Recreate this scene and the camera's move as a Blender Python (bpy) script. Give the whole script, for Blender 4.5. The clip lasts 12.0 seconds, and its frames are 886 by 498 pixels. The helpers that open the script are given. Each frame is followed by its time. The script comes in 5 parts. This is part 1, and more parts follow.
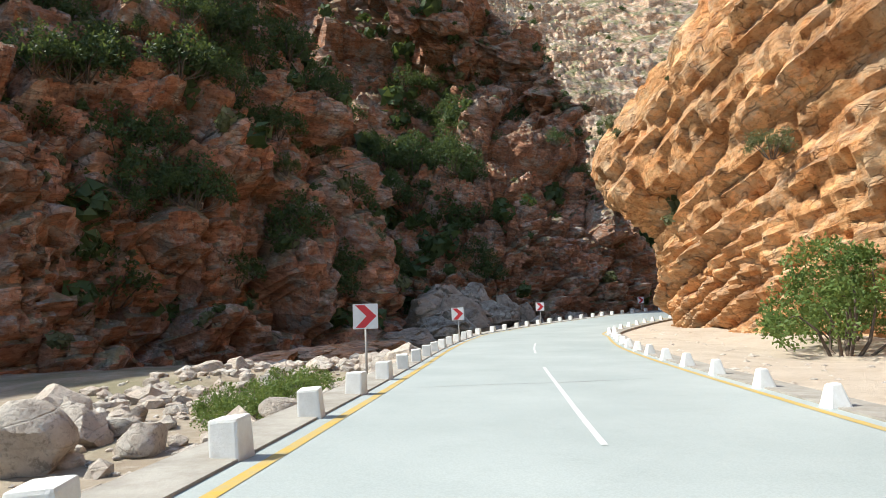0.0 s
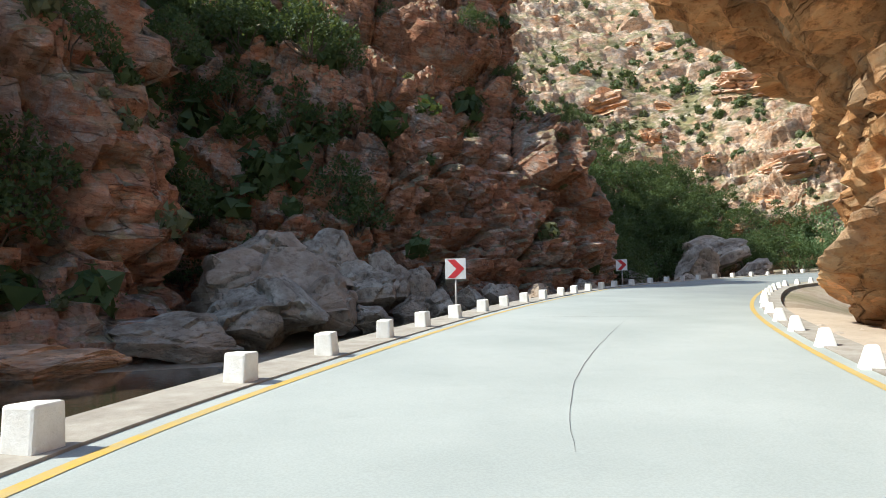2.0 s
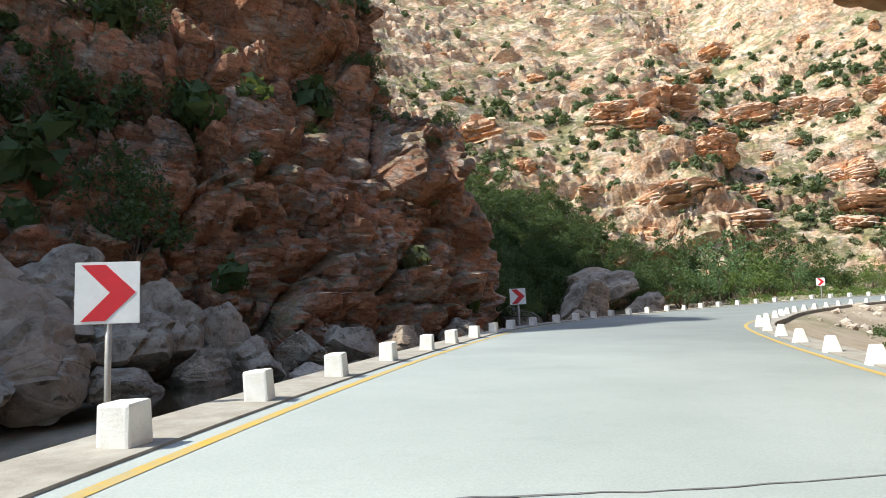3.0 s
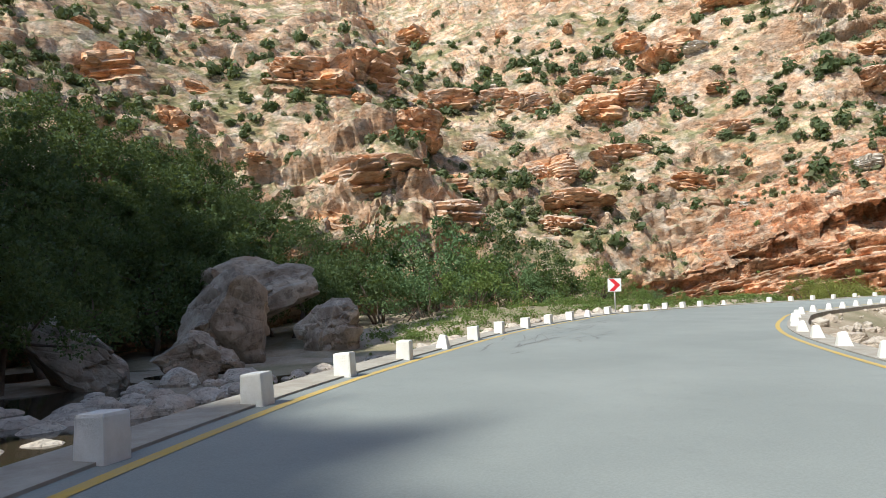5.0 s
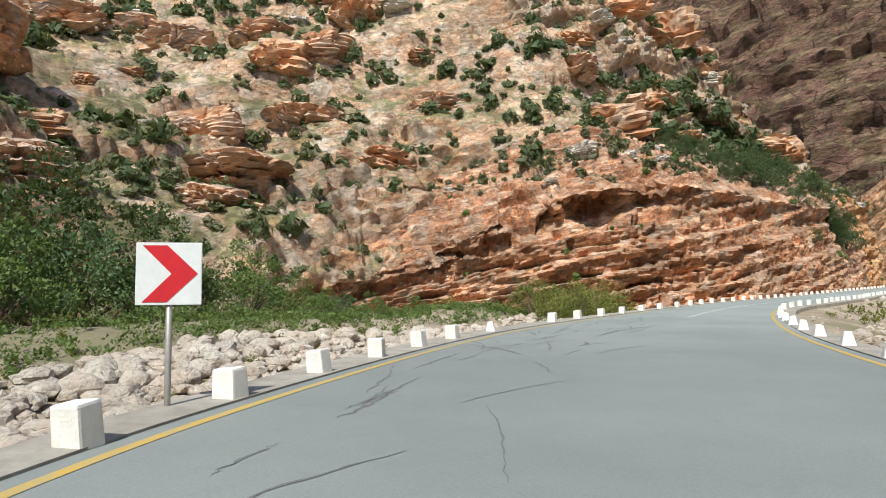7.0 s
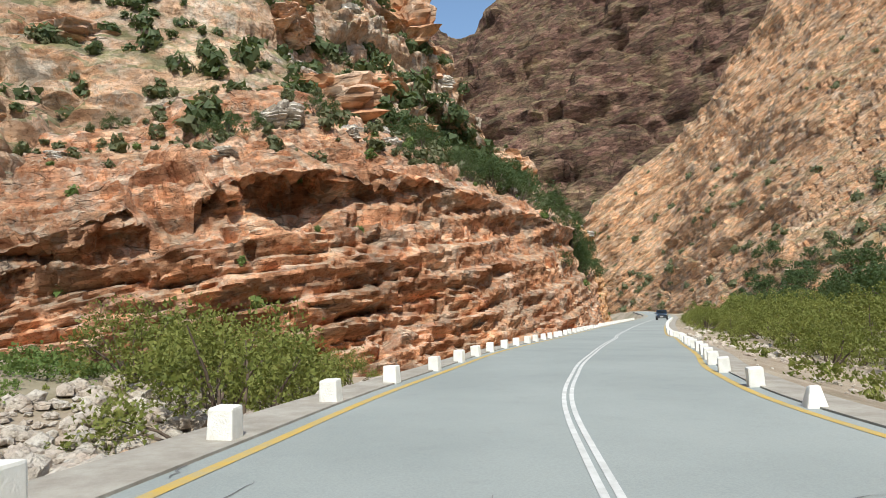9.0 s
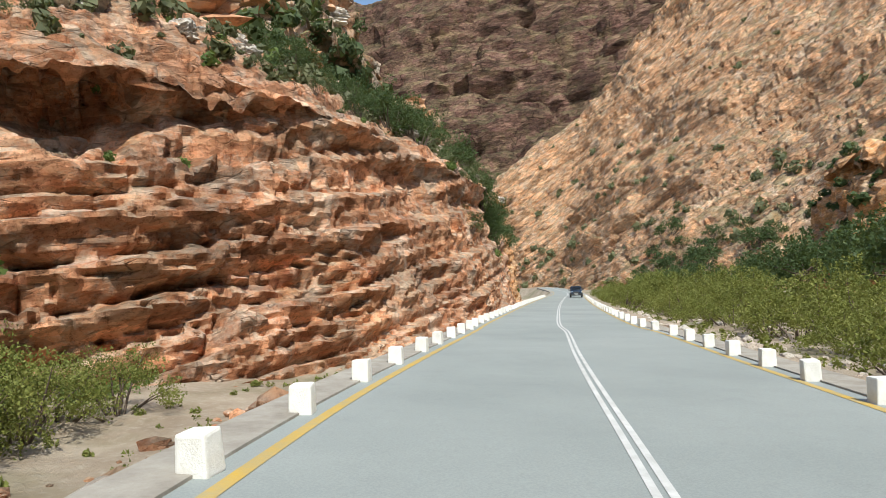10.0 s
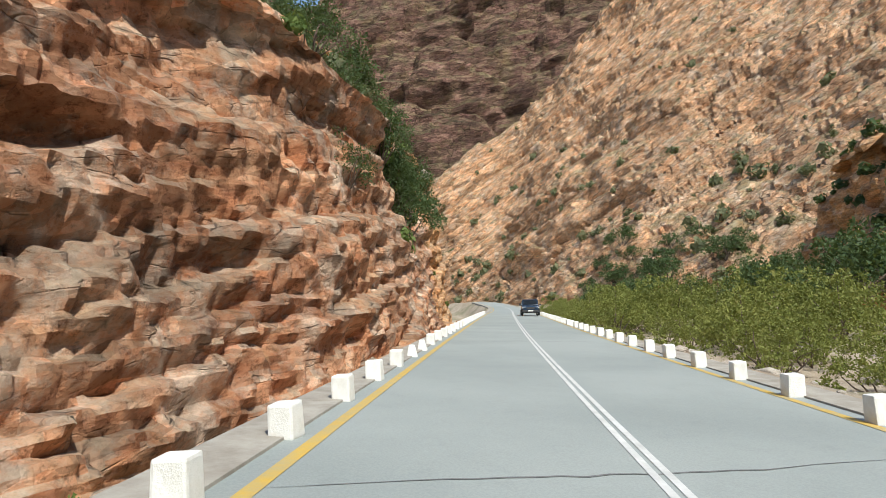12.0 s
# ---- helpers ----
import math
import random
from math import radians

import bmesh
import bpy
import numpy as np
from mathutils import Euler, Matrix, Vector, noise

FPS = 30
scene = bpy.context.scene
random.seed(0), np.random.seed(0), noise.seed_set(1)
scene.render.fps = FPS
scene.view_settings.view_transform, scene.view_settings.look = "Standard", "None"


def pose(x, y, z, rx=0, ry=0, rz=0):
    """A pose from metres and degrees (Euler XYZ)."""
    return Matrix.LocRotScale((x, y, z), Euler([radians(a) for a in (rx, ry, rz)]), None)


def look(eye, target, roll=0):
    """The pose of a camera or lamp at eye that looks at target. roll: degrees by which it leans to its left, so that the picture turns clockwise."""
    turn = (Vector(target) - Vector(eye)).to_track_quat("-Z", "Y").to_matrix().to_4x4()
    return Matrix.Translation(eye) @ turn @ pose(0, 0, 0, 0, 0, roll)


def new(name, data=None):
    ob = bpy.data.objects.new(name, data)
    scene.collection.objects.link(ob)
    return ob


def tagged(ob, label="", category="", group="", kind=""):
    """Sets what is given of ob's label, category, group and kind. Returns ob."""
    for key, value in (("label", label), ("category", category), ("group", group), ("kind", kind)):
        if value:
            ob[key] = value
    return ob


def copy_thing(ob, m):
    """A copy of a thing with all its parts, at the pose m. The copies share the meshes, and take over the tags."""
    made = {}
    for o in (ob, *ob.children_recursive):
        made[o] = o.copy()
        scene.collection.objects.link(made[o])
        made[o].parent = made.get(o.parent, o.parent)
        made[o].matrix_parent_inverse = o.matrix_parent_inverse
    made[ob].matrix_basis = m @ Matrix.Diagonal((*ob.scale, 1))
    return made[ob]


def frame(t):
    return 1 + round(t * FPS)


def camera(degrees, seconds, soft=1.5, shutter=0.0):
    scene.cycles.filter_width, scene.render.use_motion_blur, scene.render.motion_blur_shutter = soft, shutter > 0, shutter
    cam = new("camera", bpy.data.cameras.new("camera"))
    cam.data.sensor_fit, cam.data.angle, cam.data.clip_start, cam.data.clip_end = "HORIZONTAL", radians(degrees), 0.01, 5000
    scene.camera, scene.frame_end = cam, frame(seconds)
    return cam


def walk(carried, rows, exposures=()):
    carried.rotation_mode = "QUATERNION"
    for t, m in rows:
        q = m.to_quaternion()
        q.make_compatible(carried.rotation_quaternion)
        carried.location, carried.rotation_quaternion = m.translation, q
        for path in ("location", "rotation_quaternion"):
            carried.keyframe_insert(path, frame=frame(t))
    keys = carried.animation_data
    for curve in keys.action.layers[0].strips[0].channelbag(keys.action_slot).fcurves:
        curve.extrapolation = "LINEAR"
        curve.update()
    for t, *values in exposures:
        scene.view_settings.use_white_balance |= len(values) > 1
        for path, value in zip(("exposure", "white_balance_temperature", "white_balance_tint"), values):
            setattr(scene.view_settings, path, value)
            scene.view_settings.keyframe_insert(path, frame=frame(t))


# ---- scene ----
cam = camera(66.8, 12.0, 0.9)
METRES, EYE, TILT, LEAN, TURN = 200.0, 1.5, 6.0, 3.0, 0.0
ROWS = [
    (0.0, 0.0, 0.0, 0.0, 0.0, 0.0, -0.0),
    (0.5, 0.0043, 0.0529, -0.0057, -0.72, -3.2, 0.06),
    (1.0, 0.0088, 0.0985, -0.0102, -2.75, -1.81, -0.13),
    (1.5, 0.0151, 0.144, -0.0145, -4.45, -0.73, -0.87),
    (2.0, 0.0234, 0.1894, -0.018, -8.84, -2.36, -1.79),
    (2.5, 0.035, 0.227, -0.0217, -13.83, 0.28, -1.8),
    (4.5, 0.122, 0.3767, -0.0289, -39.12, 1.56, -3.29),
    (5.0, 0.1555, 0.4095, -0.0302, -46.15, 3.23, -3.55),
    (5.5, 0.1888, 0.4344, -0.03, -53.09, 3.26, -3.67),
    (6.0, 0.2231, 0.4527, -0.0308, -58.87, 4.1, -4.51),
    (6.5, 0.259, 0.4696, -0.0292, -65.84, 4.68, -4.62),
    (7.0, 0.296, 0.4805, -0.0277, -72.62, 5.33, -4.05),
    (7.5, 0.3324, 0.4861, -0.0252, -78.88, 6.2, -3.52),
    (9.5, 0.4789, 0.4737, -0.0176, -100.42, 9.23, -3.2),
    (10.0, 0.5179, 0.463, -0.0133, -104.18, 7.92, -3.25),
    (10.5, 0.5535, 0.4509, -0.0104, -106.49, 8.58, -3.12),
    (11.0, 0.5904, 0.4364, -0.0074, -108.46, 9.22, -3.0),
    (11.5, 0.6282, 0.4204, -0.0042, -109.14, 8.41, -2.66),
    (12.0, 0.6681, 0.4045, -0.0004, -109.85, 9.5, -3.47),
]
walk(cam, [(t, pose(0, 0, EYE, TILT, LEAN, TURN) @ pose(METRES * x, METRES * y, METRES * z, 90 + pitch, roll, yaw)) for t, x, y, z, yaw, pitch, roll in ROWS], [(0.0, 0.76, 6300, 5), (2.7, 0.8, 6300, 5), (4.5, 0.55, 6300, 5), (5.5, 0.46, 6300, 5), (7.5, 0.25, 6300, 5), (9.5, 0.3, 6300, 5), (12.0, 0.32, 6300, 5)])

# ---- light ----
SUN_AZ = math.atan2(-0.03, -1.0)      # the sun stands behind the first stretch of road and to its left
SUN_EL = radians(49.3)
world = bpy.data.worlds.new("sky")
scene.world = world
world.use_nodes = True
sky = world.node_tree.nodes.new("ShaderNodeTexSky")
sky.sky_type = "NISHITA"
sky.sun_disc = False
sky.sun_elevation = SUN_EL
sky.sun_rotation = math.pi / 2 - SUN_AZ
world.node_tree.links.new(sky.outputs[0], world.node_tree.nodes["Background"].inputs[0])
world.node_tree.nodes["Background"].inputs[1].default_value = 0.15
sun = new("sun", bpy.data.lights.new("sun", "SUN"))
sun.data.energy = 4.2
sun.data.angle = radians(0.6)
sun.data.color = (1.0, 0.95, 0.86)
sun.matrix_basis = look((math.cos(SUN_AZ) * math.cos(SUN_EL), math.sin(SUN_AZ) * math.cos(SUN_EL), math.sin(SUN_EL)), (0, 0, 0))


# ---- noise on arrays ----
def hashed(*ints, seed=0):
    h = np.full(np.shape(ints[0]), (seed * 374761393 + 668265263) & 0xFFFFFFFF, np.uint32)
    for k, v in enumerate(ints):
        h ^= np.asarray(v).astype(np.int64).astype(np.uint32) * np.uint32((2654435761, 2246822519, 3266489917, 668265263)[k])
        h = (h ^ (h >> np.uint32(15))) * np.uint32(2246822519)
        h = (h ^ (h >> np.uint32(13))) * np.uint32(3266489917)
    return ((h ^ (h >> np.uint32(16))) & np.uint32(0xFFFFFF)).astype(np.float64) / 0xFFFFFF


def value_noise(p, size, seed=0):
    """Smooth noise from 0 to 1 at the points p (n, 3)."""
    q = np.asarray(p, float) / size
    i = np.floor(q)
    f = q - i
    f = f * f * (3 - 2 * f)
    total = 0
    for dx in (0, 1):
        for dy in (0, 1):
            for dz in (0, 1):
                weight = (f[:, 0] if dx else 1 - f[:, 0]) * (f[:, 1] if dy else 1 - f[:, 1]) * (f[:, 2] if dz else 1 - f[:, 2])
                total = total + weight * hashed(i[:, 0] + dx, i[:, 1] + dy, i[:, 2] + dz, seed=seed)
    return total


def fbm(p, size, octaves=4, seed=0):
    total, amp, norm = 0, 1.0, 0
    for k in range(octaves):
        total = total + amp * value_noise(p, size / 2 ** k, seed + 17 * k)
        norm += amp
        amp *= 0.5
    return total / norm


def beds(p, normal, thick, length, seed):
    """Relief of bedded, jointed rock: blocks of random length in beds, each pushed in or out, with worn joints."""
    n = np.array(normal, float)
    n /= np.linalg.norm(n)
    a = np.cross(n, (0.31, 0.95, 0.1))
    a /= np.linalg.norm(a)
    b = np.cross(n, a)
    q = p + 0.9 * thick * (np.stack([value_noise(p, 6 * thick, seed + k) for k in range(3)], 1) - 0.5)
    w = q @ n / thick
    w = w + 0.7 * value_noise(np.stack([w, 0 * w, 0 * w], 1), 1.7, seed + 5)
    k = np.floor(w)
    f = w - k
    la = q @ a / length * (0.6 + 0.8 * hashed(k, seed=seed + 1)) + 7 * hashed(k, seed=seed + 2)
    lb = q @ b / length * (0.6 + 0.8 * hashed(k, seed=seed + 3)) + 7 * hashed(k, seed=seed + 4)
    ka, kb = np.floor(la), np.floor(lb)
    fa, fb = la - ka, lb - kb
    push = 0.55 * hashed(k, ka, kb, seed=seed + 6) + 0.45 * hashed(k, seed=seed + 7)
    edge = np.minimum(np.minimum(f, 1 - f) * thick, np.minimum(np.minimum(fa, 1 - fa), np.minimum(fb, 1 - fb)) * length * 0.8) / (0.16 * thick)
    return push - 0.5 + 0.5 * (f - 0.5) + 0.3 * (fa - 0.5) * (hashed(k, ka, kb, seed=seed + 8) - 0.5) - 0.5 * np.exp(-3.0 * np.clip(edge, 0, 4))


def cells(p, normal, thick, length, seed, warp=0.35):
    """Irregular blocks, flattened along the beds: each one's own number from 0 to 1, how far its rim is, and the slant of its face."""
    n = np.array(normal, float)
    n /= np.linalg.norm(n)
    a = np.cross(n, (0.31, 0.95, 0.1))
    a /= np.linalg.norm(a)
    b = np.cross(n, a)
    q = p + warp * thick * (np.stack([fbm(p, 1.6 * thick, 2, seed + k) for k in range(3)], 1) - 0.5) * 2
    q = np.stack([q @ a / length, q @ b / length, q @ n / thick], 1)
    i = np.floor(q)
    f1, f2 = np.full(len(q), 9.0), np.full(len(q), 9.0)
    own, slant = np.zeros(len(q)), np.zeros(len(q))
    for dx in (-1, 0, 1):
        for dy in (-1, 0, 1):
            for dz in (-1, 0, 1):
                c = i + (dx, dy, dz)
                h = np.stack([hashed(c[:, 0], c[:, 1], c[:, 2], seed=seed + k) for k in (7, 8, 9)], 1)
                off = q - c - h * (0.9, 0.9, 0.7)
                d = np.abs(off[:, 0]) * 0.55 + np.abs(off[:, 1]) * 0.55 + np.abs(off[:, 2]) * 0.9 + 0.3 * np.sqrt((off ** 2).sum(1))
                first = d < f1
                f2 = np.where(first, f1, np.minimum(f2, d))
                own = np.where(first, (h[:, 0] * 7.3 + h[:, 1] * 5.1) % 1.0, own)
                slant = np.where(first, (off * (h[:, [1, 2, 0]] - 0.5)).sum(1), slant)
                f1 = np.where(first, d, f1)
    return own, f2 - f1, slant


# ---- curves and sheets ----
def spline(c, n):
    """A smooth curve through the rows of c, n steps a row."""
    c = np.asarray(c, float)
    out = []
    for i in range(len(c) - 1):
        p0, p1, p2, p3 = c[max(i - 1, 0)], c[i], c[i + 1], c[min(i + 2, len(c) - 1)]
        for t in np.arange(n) / n:
            out.append(0.5 * (2 * p1 + (p2 - p0) * t + (2 * p0 - 5 * p1 + 4 * p2 - p3) * t * t + (3 * p1 - p0 - 3 * p2 + p3) * t ** 3))
    out.append(c[-1])
    return np.array(out)


def even(curve, step, key, grow=1.0):
    """The rows of a dense curve (n, ...) at steps along its key points (n, 3), the steps growing towards its end."""
    s = np.r_[0, np.cumsum(np.linalg.norm(np.diff(key, axis=0), axis=1))]
    n = max(3, int(2 * s[-1] / (step * (1 + grow))) + 1)
    steps = np.linspace(1.0, grow, n)
    at = np.r_[0, np.cumsum(steps)]
    at *= s[-1] / at[-1]
    flat = curve.reshape(len(curve), -1)
    return np.stack([np.interp(at, s, flat[:, j]) for j in range(flat.shape[1])], 1).reshape(len(at), *curve.shape[1:])


def sheet(ctrl, step_u, step_v, grow):
    """A dense grid of points through a coarse grid of control points (nu, nv, 3)."""
    g = spline(ctrl, 14)
    g = even(g, step_u, g[:, :max(2, int(g.shape[1] * 0.5))].mean(1))
    g = np.swapaxes(g, 0, 1)
    g = spline(g, 14)
    g = even(g, step_v, g[:, g.shape[1] // 2], grow)
    return np.swapaxes(g, 0, 1)


def grid_normals(g):
    n = np.cross(np.gradient(g, axis=0), np.gradient(g, axis=1))
    return n / (np.linalg.norm(n, axis=2, keepdims=True) + 1e-9)


def mesh_from(name, verts, faces, material, smooth=False, crease=0):
    """A mesh from arrays: faces all triangles or all quads."""
    v, f = np.asarray(verts, np.float32), np.asarray(faces, np.int32)
    me = bpy.data.meshes.new(name)
    me.vertices.add(len(v))
    me.vertices.foreach_set("co", v.ravel())
    me.loops.add(f.size)
    me.loops.foreach_set("vertex_index", f.ravel())
    me.polygons.add(len(f))
    me.polygons.foreach_set("loop_start", np.arange(0, f.size, f.shape[1], dtype=np.int32))
    me.polygons.foreach_set("use_smooth", np.full(len(f), smooth))
    for m in material if isinstance(material, (list, tuple)) else [material]:
        me.materials.append(m)
    me.update(calc_edges=True)
    if crease:
        me.set_sharp_from_angle(angle=radians(crease))
    return me


def grid_faces(nu, nv, flip=False):
    i = np.arange(nu * nv).reshape(nu, nv)
    q = np.stack([i[:-1, :-1], i[1:, :-1], i[1:, 1:], i[:-1, 1:]], 2).reshape(-1, 4)
    return q[:, ::-1] if flip else q


def part(name, bm, material, parent=None, label="", smooth=False):
    me = bpy.data.meshes.new(name)
    bm.normal_update()
    bm.to_mesh(me)
    bm.free()
    me.materials.append(material)
    if smooth:
        me.polygons.foreach_set("use_smooth", [True] * len(me.polygons))
    ob = new(name, me)
    if parent:
        ob.parent = parent
    if label:
        tagged(ob, label)
    return ob


def child(name, me, parent, label=""):
    ob = new(name, me)
    ob.parent = parent
    if label:
        tagged(ob, label)
    return ob


# ---- materials ----
class Nodes:
    """A short way to write node trees."""

    def __init__(self, name):
        self.mat = bpy.data.materials.new(name)
        self.mat.use_nodes = True
        self.tree = self.mat.node_tree
        self.bsdf = self.tree.nodes["Principled BSDF"]
        self.coords = self.tree.nodes.new("ShaderNodeTexCoord").outputs["Object"]

    def link(self, a, b):
        if hasattr(a, "is_linked"):
            self.tree.links.new(a, b)
        else:
            b.default_value = a

    def add(self, kind, **inputs):
        node = self.tree.nodes.new("ShaderNode" + kind)
        for key, v in inputs.items():
            self.link(v, node.inputs[key.replace("_", " ")])
        return node

    def mapped(self, scale=(1, 1, 1), turn=(0, 0, 0)):
        return self.add("Mapping", Vector=self.coords, Scale=scale, Rotation=[radians(a) for a in turn]).outputs[0]

    def noise(self, scale, detail=5, rough=0.6, vector=None):
        return self.add("TexNoise", Vector=vector or self.coords, Scale=scale, Detail=detail, Roughness=rough).outputs[0]

    def ramp(self, fac, *stops):
        node = self.add("ValToRGB", Fac=fac)
        els = node.color_ramp.elements
        while len(els) < len(stops):
            els.new(0.5)
        for el, (at, c) in zip(els, stops):
            el.position, el.color = at, (*c, 1) if isinstance(c, tuple) else (c, c, c, 1)
        return node.outputs[0]

    def mix(self, fac, a, b, how="MIX"):
        node = self.tree.nodes.new("ShaderNodeMix")
        node.data_type, node.blend_type = "RGBA", how
        for v, s in ((fac, node.inputs["Factor"]), (a, node.inputs["A"]), (b, node.inputs["B"])):
            self.link((*v, 1) if isinstance(v, tuple) else v, s) if not (isinstance(v, (int, float)) and s.type == "RGBA") else self.link((v, v, v, 1), s)
        return [o for o in node.outputs if o.type == "RGBA"][0]

    def math(self, how, a, b=0.5):
        node = self.tree.nodes.new("ShaderNodeMath")
        node.operation = how
        self.link(a, node.inputs[0])
        self.link(b, node.inputs[1])
        return node.outputs[0]

    def up(self, low, high):
        """0 where the surface stands or hangs, 1 where it lies."""
        n = self.add("SeparateXYZ", Vector=self.tree.nodes.new("ShaderNodeNewGeometry").outputs["Normal"]).outputs[2]
        return self.ramp(n, (low, 0.0), (high, 1.0))

    def done(self, colour, rough=0.8, bump=None, strength=0.5, distance=0.1, **more):
        self.link((*colour, 1) if isinstance(colour, tuple) else colour, self.bsdf.inputs["Base Color"])
        self.link(rough, self.bsdf.inputs["Roughness"])
        for key, v in more.items():
            self.link(v, self.bsdf.inputs[key.replace("_", " ")])
        if bump is not None:
            node = self.add("Bump", Height=bump, Strength=strength, Distance=distance)
            self.link(node.outputs[0], self.bsdf.inputs["Normal"])
        return self.mat


def rock_material(name, dark, mid, light, pale, normal, bed=1.6, pale_amount=0.5, green=0.0, relief=0.1, stretch=3.5, speck_shade=0.6, split=(0.47, 0.6), contrast=1.0):
    """Bedded sandstone: stained beds, cracks, and pale weathering where it lies open to the sky. normal: of the beds."""
    m = Nodes(name)
    turn = Vector((0, 0, 1)).rotation_difference(Vector(normal).normalized()).to_euler()
    squeezed = m.add("Mapping", Vector=m.coords, Rotation=tuple(turn), Scale=(stretch, stretch, 1.0))
    squeezed.vector_type = "TEXTURE"
    flat = squeezed.outputs[0]
    layers = m.noise(bed, 7, 0.68, flat)
    body = m.ramp(layers, (0.32, dark), (0.44, mid), (0.55, light), (0.64, mid), (0.75, dark))
    patches = m.noise(0.11 * bed, 5, 0.65)
    body = m.mix(m.ramp(patches, (0.42, 0.0), (0.6, 0.8)), body, m.mix(m.ramp(m.noise(1.6 * bed, 6, 0.7), (0.35, 0.0), (0.65, 1.0)), dark, mid))
    body = m.mix(m.ramp(m.noise(0.17 * bed, 4, 0.6, m.mapped((1, 1, 0.35))), (0.55, 0.0), (0.7, 0.6)), body, m.mix(m.noise(3.0 * bed, 5), light, pale))
    fresh = m.math("MULTIPLY", m.math("SUBTRACT", 1.0, m.up(0.3, 0.62)), m.ramp(m.noise(0.22 * bed, 5, 0.65), (0.4, 0.0), (0.6, 0.7)))
    body = m.mix(fresh, body, m.mix(m.ramp(m.noise(1.3 * bed, 7, 0.7), (0.35, 0.0), (0.65, 1.0)), mid, light))
    # Random dark specks: small shadows of rough rock put into its colour.
    specks = m.noise(2.6 * bed, 8, 0.8)
    body = m.mix(m.ramp(specks, (0.36, speck_shade), (0.48, 0.0)), body, tuple(0.3 * c for c in dark))
    wear = m.math("MULTIPLY", m.up(0.1, 0.7), m.ramp(m.noise(0.6 * bed, 6, 0.7), (0.38, 0.0), (0.6, 1.0)))
    spot = m.ramp(m.noise(0.3 * bed, 7, 0.75), (0.5, 0.0), (0.62, pale_amount))
    body = m.mix(m.math("MAXIMUM", m.math("MULTIPLY", wear, pale_amount), spot), body, m.mix(m.ramp(m.noise(2.5 * bed, 6, 0.75), (0.35, 0.0), (0.65, 1.0)), tuple(0.62 * c for c in pale), pale))
    if green:
        grass = m.mix(m.ramp(m.noise(1.7 * bed, 6, 0.75), (0.3, 0.0), (0.7, 1.0)), (0.075, 0.09, 0.03), (0.25, 0.24, 0.10))
        body = m.mix(m.math("MULTIPLY", m.up(0.2, 0.6), m.ramp(m.noise(0.28 * bed, 7, 0.75), (0.42, 0.0), (0.53, green))), body, grass)
    bent = m.mix(0.9 / bed, flat, m.add("TexNoise", Vector=flat, Scale=0.9 * bed, Detail=3.0).outputs["Color"], "ADD")
    fissures = 0.0
    for scale, wide in ((0.34, 0.016), (1.1, 0.03)):
        gap = m.add("TexVoronoi", Vector=bent, Scale=scale * bed)
        gap.feature = "DISTANCE_TO_EDGE"
        fissures = m.math("MAXIMUM", fissures, m.ramp(gap.outputs["Distance"], (0.0, 1.0), (wide, 0.0)))
    fissures = m.math("MULTIPLY", fissures, m.ramp(m.noise(0.6 * bed, 6, 0.7), (split[0], 0.0), (split[1], 1.0)))
    body = m.mix(m.math("MULTIPLY", fissures, 0.5), body, tuple(0.25 * c for c in dark))
    for scale, low, high in ((0.42, 0.76, 1.17), (1.3, 0.74, 1.18), (3.4, 0.8, 1.14)):
        block = m.add("TexVoronoi", Vector=bent, Scale=scale * bed)
        tone = m.ramp(m.add("SeparateColor", Color=block.outputs["Color"]).outputs[0], (0.0, 1 + (low - 1) * contrast), (1.0, 1 + (high - 1) * contrast))
        body = m.mix(1.0, body, tone, "MULTIPLY")
    height = m.math("MULTIPLY", m.noise(2.2 * bed, 8, 0.72, flat), 1.6)
    for scale, amount in ((1.0, 1.5), (2.7, 0.7)):
        facet = m.add("TexVoronoi", Vector=flat, Scale=scale * bed)
        facet.distance = "CHEBYCHEV"
        height = m.math("SUBTRACT", height, m.math("MULTIPLY", facet.outputs["Distance"], amount))
    height = m.math("ADD", height, m.math("MULTIPLY", m.noise(3.0 * bed, 9, 0.75), 1.5))
    height = m.math("SUBTRACT", height, m.math("MULTIPLY", fissures, 1.6))
    return m.done(body, 0.9, height, 1.0, relief, Specular_IOR_Level=0.2)


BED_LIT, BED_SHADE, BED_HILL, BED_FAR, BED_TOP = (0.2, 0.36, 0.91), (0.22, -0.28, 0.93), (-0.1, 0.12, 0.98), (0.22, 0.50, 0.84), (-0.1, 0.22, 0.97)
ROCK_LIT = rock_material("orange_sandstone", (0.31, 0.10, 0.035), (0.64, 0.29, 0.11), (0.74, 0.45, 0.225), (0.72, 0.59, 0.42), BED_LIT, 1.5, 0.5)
# Red rock, darker and cooler than ROCK_LIT: shade is put into its colour.
ROCK_SHADE = rock_material("shaded_red_sandstone", (0.20, 0.08, 0.05), (0.47, 0.20, 0.11), (0.54, 0.32, 0.21), (0.60, 0.56, 0.50), BED_SHADE, 1.1, 0.8, 0.6, 0.14)
ROCK_HILL = rock_material("weathered_hill_rock", (0.34, 0.17, 0.10), (0.68, 0.39, 0.22), (0.72, 0.55, 0.41), (0.78, 0.70, 0.59), BED_HILL, 0.6, 0.75, 0.85, 0.25, 2.0, 0.7, (0.56, 0.68), 1.0)
ROCK_OUTCROP = rock_material("orange_outcrop_rock", (0.33, 0.13, 0.06), (0.64, 0.30, 0.14), (0.70, 0.45, 0.27), (0.74, 0.62, 0.49), (0, 0, 1), 2.6, 0.55, 0.0, 0.07, 2.6)
